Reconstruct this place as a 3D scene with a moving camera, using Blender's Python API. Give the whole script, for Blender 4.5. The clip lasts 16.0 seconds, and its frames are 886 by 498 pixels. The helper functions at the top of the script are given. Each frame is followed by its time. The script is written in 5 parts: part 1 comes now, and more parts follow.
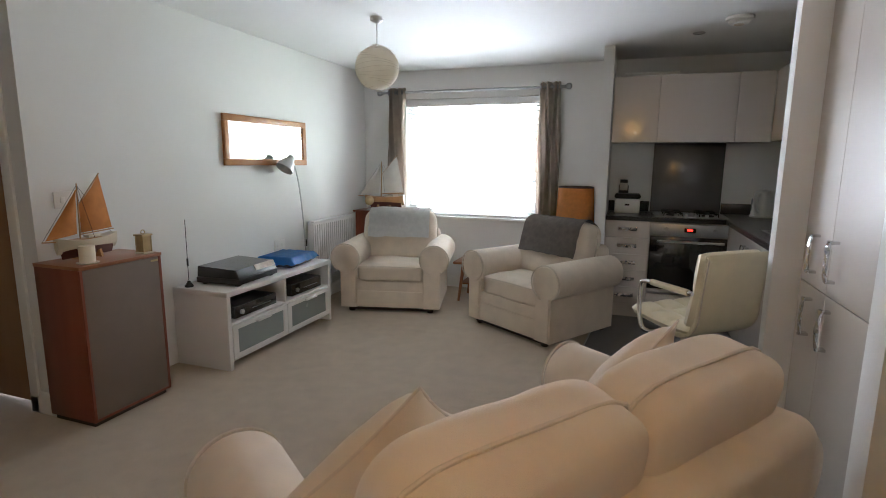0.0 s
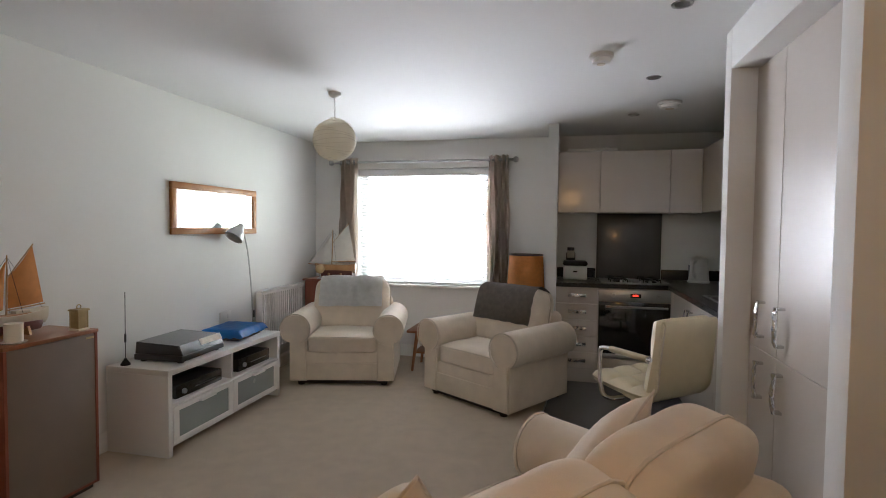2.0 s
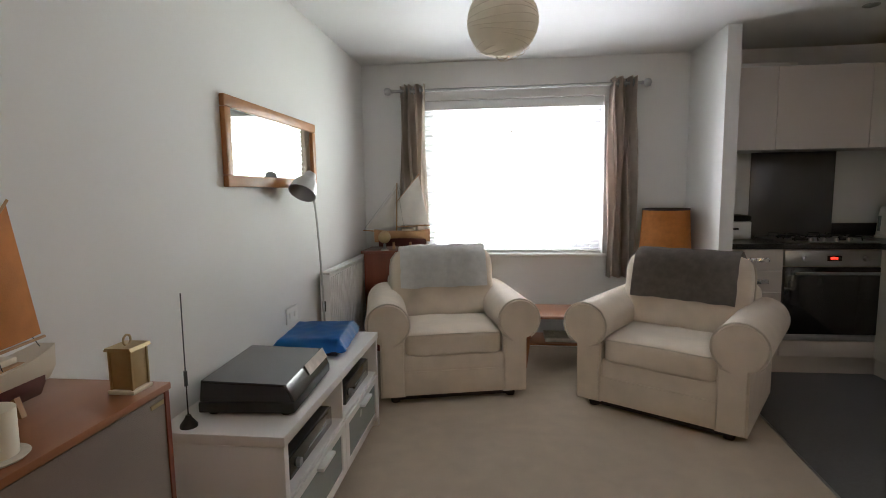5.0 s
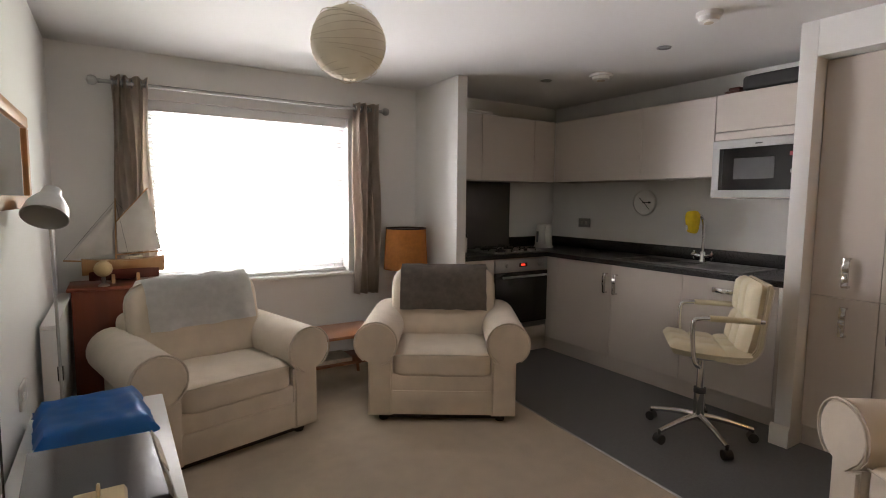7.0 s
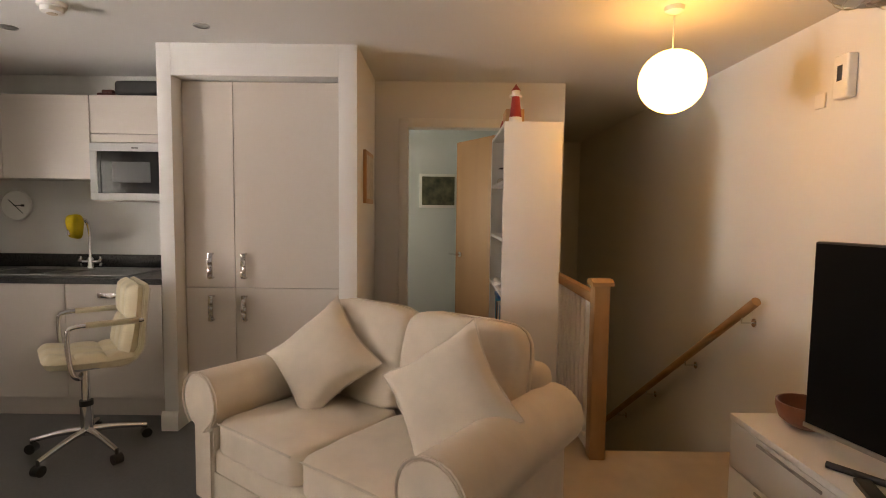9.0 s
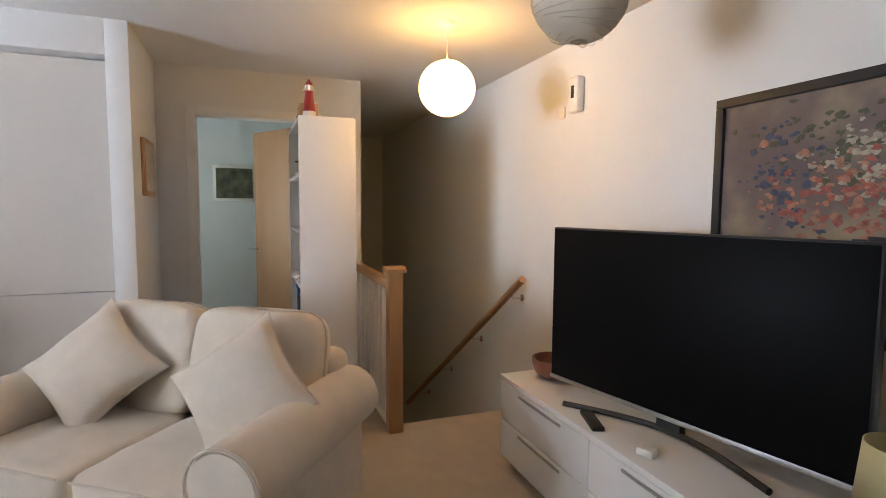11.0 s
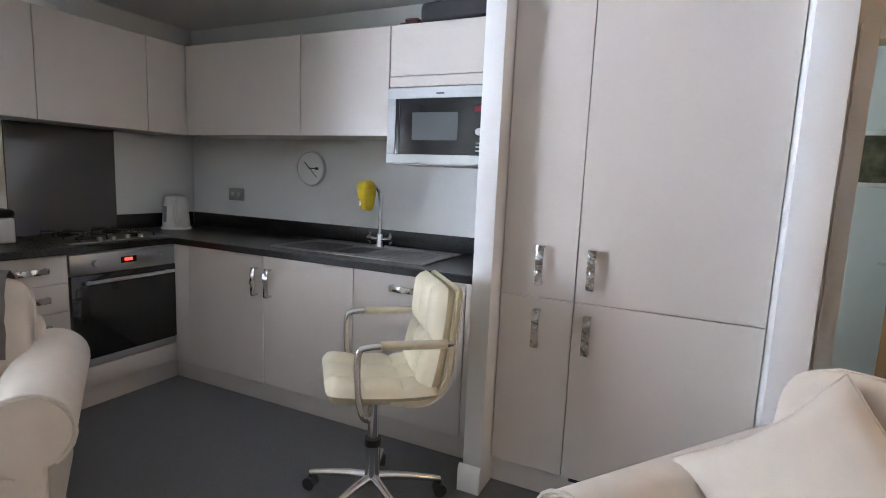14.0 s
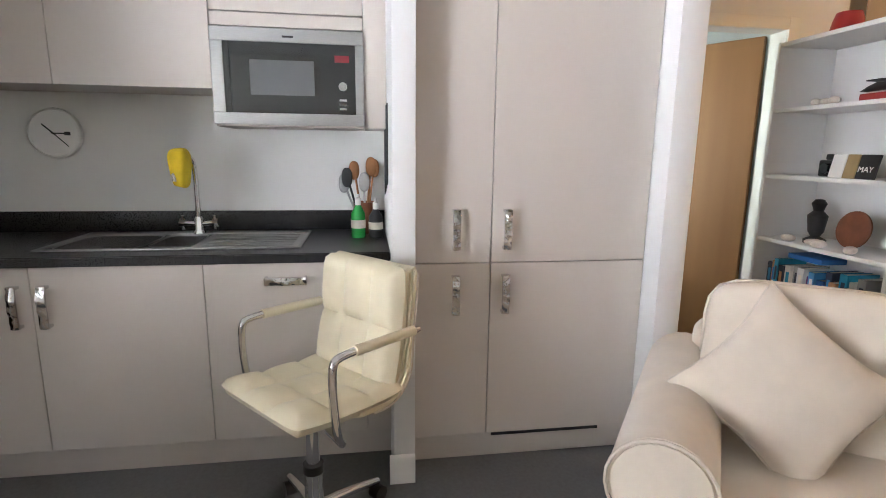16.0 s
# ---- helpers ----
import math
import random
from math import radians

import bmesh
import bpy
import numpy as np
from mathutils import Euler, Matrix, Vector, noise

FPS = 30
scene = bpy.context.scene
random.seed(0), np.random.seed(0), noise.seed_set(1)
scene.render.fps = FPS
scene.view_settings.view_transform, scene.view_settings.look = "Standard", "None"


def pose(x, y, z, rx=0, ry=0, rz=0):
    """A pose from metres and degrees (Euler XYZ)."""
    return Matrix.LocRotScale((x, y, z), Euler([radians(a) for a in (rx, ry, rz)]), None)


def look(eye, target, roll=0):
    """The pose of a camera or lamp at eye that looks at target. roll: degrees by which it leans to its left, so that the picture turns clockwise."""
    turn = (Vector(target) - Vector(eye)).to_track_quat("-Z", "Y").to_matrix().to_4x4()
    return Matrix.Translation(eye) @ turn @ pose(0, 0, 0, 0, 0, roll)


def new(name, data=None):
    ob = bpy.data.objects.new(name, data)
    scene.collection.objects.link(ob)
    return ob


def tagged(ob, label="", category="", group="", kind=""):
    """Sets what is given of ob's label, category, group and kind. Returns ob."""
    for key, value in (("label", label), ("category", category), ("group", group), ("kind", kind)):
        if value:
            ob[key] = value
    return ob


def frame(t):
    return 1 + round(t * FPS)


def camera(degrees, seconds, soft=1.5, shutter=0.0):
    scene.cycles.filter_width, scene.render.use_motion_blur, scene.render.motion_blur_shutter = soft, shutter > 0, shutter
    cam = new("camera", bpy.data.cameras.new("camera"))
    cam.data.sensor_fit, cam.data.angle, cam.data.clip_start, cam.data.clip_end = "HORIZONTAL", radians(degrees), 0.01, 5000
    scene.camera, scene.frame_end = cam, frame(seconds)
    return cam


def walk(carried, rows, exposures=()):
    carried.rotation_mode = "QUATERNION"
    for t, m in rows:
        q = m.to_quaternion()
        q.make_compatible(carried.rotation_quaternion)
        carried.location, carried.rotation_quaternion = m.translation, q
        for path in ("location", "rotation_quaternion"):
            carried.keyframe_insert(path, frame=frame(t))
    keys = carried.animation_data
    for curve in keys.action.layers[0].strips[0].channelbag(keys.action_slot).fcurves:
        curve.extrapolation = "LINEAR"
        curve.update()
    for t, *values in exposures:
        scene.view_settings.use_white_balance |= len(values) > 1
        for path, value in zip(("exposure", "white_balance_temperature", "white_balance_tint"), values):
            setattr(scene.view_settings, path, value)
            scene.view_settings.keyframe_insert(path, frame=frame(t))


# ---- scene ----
cam = camera(81.2, 16.0, 0.95)
PATH = [
    (0, (2.819, -5.348, 1.366), (2.167, -3.487, 1.034), 0.5),
    (0.5, (2.824, -5.359, 1.377), (2.315, -3.448, 1.079), 0.1),
    (1, (2.779, -5.355, 1.378), (2.311, -3.418, 1.216), -0.2),
    (1.5, (2.744, -5.365, 1.385), (2.291, -3.421, 1.267), -0.3),
    (2, (2.715, -5.368, 1.389), (2.266, -3.421, 1.310), 0.6),
    (2.5, (2.661, -5.261, 1.360), (2.081, -3.348, 1.294), 1.3),
    (3, (2.462, -4.958, 1.308), (1.622, -3.143, 1.239), 1.5),
    (3.2, (2.378, -4.870, 1.285), (1.428, -3.111, 1.222), 2.4),
    (3.7, (2.06, -4.76, 1.28), (1.160, -2.980, 1.18), 1.2),
    (4.2, (1.68, -4.60, 1.283), (1.060, -2.700, 1.135), 0.3),
    (4.7, (1.32, -4.38, 1.29), (1.020, -2.410, 1.095), -0.4),
    (5.3, (0.974, -4.148, 1.3), (0.866, -2.165, 1.066), -1.3),
    (5.5, (0.849, -4.048, 1.304), (0.916, -2.062, 1.07), -1.5),
    (6, (0.582, -3.97, 1.33), (1.09, -2.043, 1.157), 0.2),
    (6.5, (0.369, -3.953, 1.367), (1.135, -2.114, 1.185), 0.5),
    (7, (0.320, -4.022, 1.370), (1.388, -2.341, 1.184), 0.5),
    (7.5, (0.226, -4.066, 1.418), (1.659, -2.695, 1.168), -2.0),
    (8, (0.276, -4.167, 1.4), (1.966, -3.127, 1.15), -1.1),
    (8.5, (0.306, -4.225, 1.367), (2.202, -3.615, 1.175), -0.4),
    (9, (0.371, -4.322, 1.358), (2.366, -4.322, 1.216), 0.7),
    (9.5, (0.36, -4.395, 1.35), (2.263, -4.989, 1.19), -0.4),
    (9.7, (0.304, -4.404, 1.351), (2.139, -5.179, 1.179), 0.1),
    (11.8, (0.228, -4.344, 1.355), (2.173, -4.793, 1.227), 1.3),
    (12, (0.318, -4.298, 1.359), (2.288, -4.616, 1.225), 1.5),
    (12.5, (0.621, -4.26, 1.338), (2.605, -4.075, 1.17), 2.6),
    (13, (0.884, -4.063, 1.322), (2.787, -3.483, 1.114), 3.7),
    (13.5, (1.16, -3.763, 1.325), (3.03, -3.091, 1.105), 3.4),
    (14, (1.506, -3.417, 1.34), (3.297, -2.568, 1.071), 2.5),
    (14.5, (1.686, -3.126, 1.299), (3.555, -2.482, 0.995), 1.4),
    (15, (1.781, -2.876, 1.275), (3.725, -2.567, 0.925), -0.3),
    (15.5, (1.675, -2.667, 1.265), (3.633, -2.772, 0.869), 0.9),
    (16, (1.584, -2.535, 1.313), (3.526, -2.828, 0.94), 0.7),
]
walk(cam, [(t, look(e, g, r)) for t, e, g, r in PATH],
     [(0, -0.15, 5900, 10), (2, -0.32, 6100, 13), (3.2, -0.42, 6200, 14), (5.5, -0.42, 6300, 13), (7, -0.55, 6900, 18), (8, -0.78, 7900, 20), (9, -0.28, 7800, 18), (9.7, 0.02, 6300, 12), (12, 0.2, 5700, 11), (13, 0.36, 5450, 11), (14.5, 0.42, 5750, 12), (16, 0.5, 6150, 13)])

# ---- light ----
world = bpy.data.worlds.new("sky")
scene.world = world
world.use_nodes = True
sky = world.node_tree.nodes.new("ShaderNodeTexSky")
sky.sky_type, sky.sun_disc = "NISHITA", False
sky.sun_elevation, sky.sun_rotation = radians(45), radians(180)
background = world.node_tree.nodes["Background"]
background.inputs["Strength"].default_value = 0.12
world.node_tree.links.new(sky.outputs[0], background.inputs[0])
sun = new("sun", bpy.data.lights.new("sun", "SUN"))
sun.data.energy, sun.data.angle, sun.data.color = 2.5, radians(0.5), (1, 0.95, 0.88)
sun.matrix_world = look((0, -10, 10), (0, 0, 0))

OUTDOOR_GLOW = 56.0
BULB_GLOW = 13.5
STUDY_WATTS = 0.42


# ---- materials ----
def material(name, color, rough=0.5, metal=0.0, vary=0.12, size=3.0, grain=0.0, grain_size=150.0, stretch=(1, 1, 1), coat=0.0, second=None, sheen=0.0, through_light=0.0):
    m = bpy.data.materials.new(name)
    m.use_nodes = True
    t = m.node_tree
    b = t.nodes["Principled BSDF"]
    b.inputs["Roughness"].default_value, b.inputs["Metallic"].default_value = rough, metal
    b.inputs["Coat Weight"].default_value, b.inputs["Sheen Weight"].default_value = coat, sheen
    b.inputs["Coat Roughness"].default_value = 0.08
    co = t.nodes.new("ShaderNodeTexCoord")
    mp = t.nodes.new("ShaderNodeMapping")
    mp.inputs["Scale"].default_value = stretch
    t.links.new(co.outputs["Object"], mp.inputs[0])
    n = t.nodes.new("ShaderNodeTexNoise")
    n.inputs["Scale"].default_value, n.inputs["Detail"].default_value = size, 6
    t.links.new(mp.outputs[0], n.inputs["Vector"])
    r = t.nodes.new("ShaderNodeValToRGB")
    lo = second or tuple(c * (1 - vary) for c in color)
    hi = color if second else tuple(min(1, c * (1 + vary * 0.6)) for c in color)
    r.color_ramp.elements[0].position, r.color_ramp.elements[1].position = 0.3, 0.7
    r.color_ramp.elements[0].color, r.color_ramp.elements[1].color = (*lo, 1), (*hi, 1)
    t.links.new(n.outputs[0], r.inputs[0])
    t.links.new(r.outputs[0], b.inputs["Base Color"])
    rr = t.nodes.new("ShaderNodeMapRange")
    rr.inputs[3].default_value, rr.inputs[4].default_value = max(0, rough - 0.06), min(1, rough + 0.06)
    t.links.new(n.outputs[0], rr.inputs[0])
    t.links.new(rr.outputs[0], b.inputs["Roughness"])
    if grain:
        g = t.nodes.new("ShaderNodeTexNoise")
        g.inputs["Scale"].default_value, g.inputs["Detail"].default_value = grain_size, 3
        t.links.new(mp.outputs[0], g.inputs["Vector"])
        u = t.nodes.new("ShaderNodeBump")
        u.inputs["Strength"].default_value, u.inputs["Distance"].default_value = grain, 0.004
        t.links.new(g.outputs[0], u.inputs["Height"])
        t.links.new(u.outputs[0], b.inputs["Normal"])
    if through_light:
        tr = t.nodes.new("ShaderNodeBsdfTranslucent")
        t.links.new(r.outputs[0], tr.inputs[0])
        mix = t.nodes.new("ShaderNodeMixShader")
        mix.inputs[0].default_value = through_light
        t.links.new(b.outputs[0], mix.inputs[1])
        t.links.new(tr.outputs[0], mix.inputs[2])
        t.links.new(mix.outputs[0], t.nodes["Material Output"].inputs[0])
    return m


def glow(name, color, strength):
    m = bpy.data.materials.new(name)
    m.use_nodes = True
    b = m.node_tree.nodes["Principled BSDF"]
    b.inputs["Base Color"].default_value = (*color, 1)
    b.inputs["Emission Color"].default_value = (*color, 1)
    b.inputs["Emission Strength"].default_value = strength
    return m


WALL = material("matt_wall_paint", (0.78, 0.775, 0.755), 0.75, vary=0.03, size=1.5, grain=0.12, grain_size=90)
CEIL = material("ceiling_paint", (0.8, 0.8, 0.79), 0.8, vary=0.02, size=1.2, grain=0.1, grain_size=80)
BLUEWALL = material("pale_blue_paint", (0.65, 0.68, 0.68), 0.75, vary=0.03)
GLOSSWHITE = material("white_gloss_paint", (0.82, 0.81, 0.78), 0.3, vary=0.03, size=4)
CARPET = material("beige_carpet", (0.52, 0.43, 0.325), 0.95, vary=0.09, size=9, grain=0.9, grain_size=420, sheen=0.25)
VINYL = material("grey_vinyl", (0.13, 0.133, 0.138), 0.42, vary=0.14, size=60, grain=0.12, grain_size=500)
CREAM = material("cream_woven_fabric", (0.76, 0.66, 0.54), 0.9, vary=0.07, size=9, grain=0.55, grain_size=600, sheen=0.3)
PIPING = material("cream_piping", (0.68, 0.6, 0.5), 0.9, vary=0.06, size=30)
WHITETHROW = material("white_towelling", (0.85, 0.845, 0.83), 0.95, vary=0.07, size=25, grain=0.9, grain_size=260)
GREYTHROW = material("taupe_towelling", (0.23, 0.2, 0.175), 0.95, vary=0.16, size=25, grain=0.9, grain_size=260)
CABINET = material("glossy_cashmere_laminate", (0.62, 0.56, 0.505), 0.3, vary=0.012, size=0.5, coat=0.6)
CARCASS = material("cashmere_edge", (0.5, 0.45, 0.41), 0.5, vary=0.04)
WORKTOP = material("black_worktop", (0.02, 0.02, 0.022), 0.28, vary=0.1, size=200, grain=0.02, grain_size=300)
GREYGLASS = material("grey_splashback", (0.12, 0.115, 0.115), 0.2, vary=0.06, coat=0.4)
STEEL = material("brushed_steel", (0.45, 0.45, 0.45), 0.34, 1.0, vary=0.08, size=40, stretch=(1, 1, 12))
CHROME = material("chrome", (0.8, 0.8, 0.8), 0.08, 1.0, vary=0.03)
HAMMERED = material("hammered_chrome", (0.66, 0.66, 0.66), 0.07, 1.0, vary=0.05, size=30, grain=0.6, grain_size=45)
BLACKGLASS = material("black_glass", (0.012, 0.012, 0.014), 0.08, vary=0.1, coat=0.5)
BLACK = material("black_plastic", (0.02, 0.02, 0.021), 0.45, vary=0.2, size=12, grain=0.1)
SCREEN = material("matt_dark_screen", (0.006, 0.006, 0.007), 0.45, vary=0.1)
SCREEN.node_tree.nodes["Principled BSDF"].inputs["Specular IOR Level"].default_value = 0.05
DARKWOODFOOT = material("dark_wood_foot", (0.035, 0.022, 0.016), 0.5, vary=0.3, size=10)
OAK = material("oak", (0.5, 0.3, 0.14), 0.4, size=9, stretch=(1, 1, 0.12), second=(0.38, 0.21, 0.09), grain=0.1, grain_size=60)
OAKX = material("oak_lengthwise", (0.5, 0.3, 0.14), 0.4, size=9, stretch=(0.12, 1, 1), second=(0.38, 0.21, 0.09), grain=0.1, grain_size=60)
DOORWOOD = material("light_veneer_door", (0.29, 0.145, 0.058), 0.6, size=6, stretch=(1, 1, 0.08), second=(0.23, 0.11, 0.042))
DARKDOOR = material("brown_veneer_door", (0.3, 0.17, 0.09), 0.5, size=6, stretch=(1, 1, 0.08), second=(0.22, 0.12, 0.06))
MAHOGANY = material("mahogany_veneer", (0.27, 0.075, 0.04), 0.35, size=7, stretch=(1, 1, 0.1), second=(0.18, 0.045, 0.025), coat=0.2)
TEAK = material("teak_top", (0.4, 0.17, 0.075), 0.35, size=7, stretch=(1, 0.1, 1), second=(0.29, 0.11, 0.05), coat=0.2)
CLOTHFRONT = material("brown_speaker_cloth", (0.2, 0.155, 0.125), 0.8, vary=0.1, size=4, grain=0.4, grain_size=500)
WHITELAM = material("white_laminate", (0.78, 0.775, 0.76), 0.35, vary=0.02)
FROSTED = material("frosted_glass_panel", (0.3, 0.34, 0.34), 0.25, vary=0.05, coat=0.3)
BLUECLOTH = material("blue_plastic_cover", (0.012, 0.19, 0.58), 0.35, vary=0.15, size=9, grain=0.15, grain_size=40)
SMOKED = material("smoked_lid", (0.05, 0.052, 0.058), 0.16, vary=0.08, coat=0.4)
CURTAIN = material("taupe_curtain", (0.66, 0.57, 0.5), 0.85, vary=0.08, size=12, grain=0.4, grain_size=350, through_light=0.32)
SLAT = material("white_blind_slat", (0.88, 0.88, 0.88), 0.45, vary=0.02, through_light=0.5)
UPVC = material("white_upvc", (0.82, 0.83, 0.83), 0.3, vary=0.02)
PAPER = material("cream_paper_shade", (0.8, 0.75, 0.64), 0.85, vary=0.05, size=12, through_light=0.35)
PAPERRIB = material("paper_rib", (0.66, 0.6, 0.5), 0.8, vary=0.05)
ORANGESHADE = material("orange_lampshade", (0.62, 0.24, 0.055), 0.75, vary=0.1, size=30, grain=0.3, grain_size=300, through_light=0.4)
ORANGESAIL = material("orange_sail_cloth", (0.62, 0.25, 0.07), 0.85, vary=0.14, size=14, grain=0.3, grain_size=300, through_light=0.25)
WHITESAIL = material("white_sail_cloth", (0.72, 0.7, 0.66), 0.85, vary=0.08, size=12, grain=0.3, grain_size=300, through_light=0.25)
HULLWHITE = material("cream_hull_paint", (0.66, 0.6, 0.48), 0.4, vary=0.08)
HULLRED = material("dark_red_hull_paint", (0.11, 0.03, 0.022), 0.4, vary=0.15)
BRASS = material("pale_brass", (0.5, 0.38, 0.2), 0.45, 0.6, vary=0.12, size=20)
CREAMLEATHER = material("cream_leather", (0.74, 0.66, 0.47), 0.42, vary=0.06, size=9, grain=0.25, grain_size=220, coat=0.1)
YELLOWCLOTH = material("yellow_cloth", (0.75, 0.52, 0.02), 0.9, vary=0.15, size=18, grain=0.6, grain_size=200)
LAMPGREY = material("grey_lamp_metal", (0.5, 0.5, 0.49), 0.35, 0.6, vary=0.06)
RADWHITE = material("radiator_enamel", (0.8, 0.8, 0.79), 0.3, vary=0.02)
MIRROR = material("mirror_silver", (0.86, 0.88, 0.88), 0.01, 1.0, vary=0.0)
WARMFRAME = material("orange_pine_frame", (0.5, 0.22, 0.07), 0.4, size=12, second=(0.38, 0.15, 0.045))
CANDLE = material("cream_wax", (0.8, 0.74, 0.6), 0.5, vary=0.05)
RED = material("red_paint", (0.3, 0.022, 0.02), 0.4, vary=0.1)
GREEN = material("green_plastic", (0.03, 0.28, 0.06), 0.25, vary=0.1)
TERRACOTTA = material("brown_earthenware", (0.2, 0.07, 0.035), 0.4, vary=0.25, size=14)
SPOON = material("spoon_wood", (0.36, 0.16, 0.06), 0.6, vary=0.2, size=14)
CREAMPLASTIC = material("yellow_cream_shade", (0.72, 0.62, 0.33), 0.6, vary=0.05, through_light=0.2)
SHELL = material("shell", (0.75, 0.66, 0.6), 0.5, vary=0.15, size=40)
STONE = material("pale_stone", (0.55, 0.5, 0.42), 0.6, vary=0.2, size=30)


def glass():
    m = bpy.data.materials.new("window_glass")
    m.use_nodes = True
    t = m.node_tree
    t.nodes.remove(t.nodes["Principled BSDF"])
    a, b, f, x = (t.nodes.new(k) for k in ("ShaderNodeBsdfTransparent", "ShaderNodeBsdfGlossy", "ShaderNodeFresnel", "ShaderNodeMixShader"))
    b.inputs["Roughness"].default_value = 0.02
    for p, q in ((f.outputs[0], x.inputs[0]), (a.outputs[0], x.inputs[1]), (b.outputs[0], x.inputs[2]), (x.outputs[0], t.nodes["Material Output"].inputs[0])):
        t.links.new(p, q)
    return m


GLASS = glass()


def outdoors():
    """Bright overcast sky, with trees closing in towards the east."""
    m = bpy.data.materials.new("sky_and_leaves")
    m.use_nodes = True
    t = m.node_tree
    t.nodes.remove(t.nodes["Principled BSDF"])
    co, n, r, e = (t.nodes.new(k) for k in ("ShaderNodeTexCoord", "ShaderNodeTexNoise", "ShaderNodeValToRGB", "ShaderNodeEmission"))
    n.inputs["Scale"].default_value, n.inputs["Detail"].default_value = 1.3, 8
    r.color_ramp.elements[0].position, r.color_ramp.elements[1].position = 0.30, 0.50
    r.color_ramp.elements[0].color, r.color_ramp.elements[1].color = (0.2, 0.23, 0.17, 1), (0.95, 0.96, 1, 1)
    e.inputs[1].default_value = OUTDOOR_GLOW
    xyz, east, mix = (t.nodes.new(k) for k in ("ShaderNodeSeparateXYZ", "ShaderNodeMapRange", "ShaderNodeMath"))
    east.inputs[1].default_value, east.inputs[2].default_value, east.inputs[3].default_value, east.inputs[4].default_value = 0.8, 3.6, 0.0, 0.2
    mix.operation = "SUBTRACT"
    t.links.new(co.outputs["Object"], xyz.inputs[0])
    t.links.new(xyz.outputs[0], east.inputs[0])
    t.links.new(n.outputs[0], mix.inputs[0])
    t.links.new(east.outputs[0], mix.inputs[1])
    for p, q in ((co.outputs["Object"], n.inputs["Vector"]), (mix.outputs[0], r.inputs[0]), (r.outputs[0], e.inputs[0]), (e.outputs[0], t.nodes["Material Output"].inputs[0])):
        t.links.new(p, q)
    return m


def oil_paint():
    """Loose flowers: blue, white and red dabs over an ochre ground, dark vase colours below."""
    m = bpy.data.materials.new("oil_painting")
    m.use_nodes = True
    t = m.node_tree
    b = t.nodes["Principled BSDF"]
    b.inputs["Roughness"].default_value = 0.4
    co = t.nodes.new("ShaderNodeTexCoord")
    v = t.nodes.new("ShaderNodeTexNoise")
    v.inputs["Scale"].default_value, v.inputs["Detail"].default_value = 2.5, 8
    r = t.nodes.new("ShaderNodeValToRGB")
    r.color_ramp.elements[0].color, r.color_ramp.elements[1].color = (0.1, 0.075, 0.085, 1), (0.36, 0.3, 0.18, 1)
    r.color_ramp.elements[0].position, r.color_ramp.elements[1].position = 0.3, 0.65
    k = r.color_ramp.elements.new(0.48)
    k.color = (0.16, 0.12, 0.11, 1)
    t.links.new(co.outputs["Object"], v.inputs["Vector"])
    t.links.new(v.outputs[0], r.inputs[0])
    t.links.new(r.outputs[0], b.inputs["Base Color"])
    return m


# ---- mesh helpers ----
def box(x0, x1, y0, y1, z0, z1, bevel=0.0, seg=2, bm=None):
    t = bmesh.new()
    bmesh.ops.create_cube(t, size=1)
    for v in t.verts:
        v.co = ((x0 + x1) / 2 + v.co.x * (x1 - x0), (y0 + y1) / 2 + v.co.y * (y1 - y0), (z0 + z1) / 2 + v.co.z * (z1 - z0))
    if bevel:
        bmesh.ops.bevel(t, geom=t.edges[:], offset=bevel, segments=seg, affect="EDGES", profile=0.5)
    return join(bm, t)


def join(bm, t):
    if bm is None:
        return t
    me = bpy.data.meshes.new("tmp")
    t.to_mesh(me)
    t.free()
    bm.from_mesh(me)
    bpy.data.meshes.remove(me)
    return bm


def turned(bm, m):
    bmesh.ops.transform(bm, matrix=m, verts=bm.verts[:])
    return bm


def cyl(p0, p1, r0, r1=None, n=20, bm=None, bevel=0.0):
    p0, p1 = Vector(p0), Vector(p1)
    t = bmesh.new()
    bmesh.ops.create_cone(t, cap_ends=True, segments=n, radius1=r0, radius2=r0 if r1 is None else r1, depth=(p1 - p0).length)
    if bevel:
        bmesh.ops.bevel(t, geom=[e for e in t.edges if len(e.link_faces) == 2 and max(len(f.verts) for f in e.link_faces) > 4], offset=bevel, segments=2, affect="EDGES")
    m = Matrix.Translation((p0 + p1) / 2) @ (p1 - p0).to_track_quat("Z", "Y").to_matrix().to_4x4()
    bmesh.ops.transform(t, matrix=m, verts=t.verts[:])
    return join(bm, t)


def lathe(profile, n=28, at=(0, 0, 0), bm=None):
    t = bmesh.new()
    rings = [[t.verts.new((at[0] + r * math.cos(2 * math.pi * i / n), at[1] + r * math.sin(2 * math.pi * i / n), at[2] + z)) for i in range(n)] for r, z in profile]
    for a, b in zip(rings, rings[1:]):
        for i in range(n):
            t.faces.new((a[i], a[(i + 1) % n], b[(i + 1) % n], b[i]))
    if profile[0][0] > 1e-4:
        t.faces.new(rings[0][::-1])
    if profile[-1][0] > 1e-4:
        t.faces.new(rings[-1])
    bmesh.ops.remove_doubles(t, verts=t.verts[:], dist=1e-5)
    return join(bm, t)


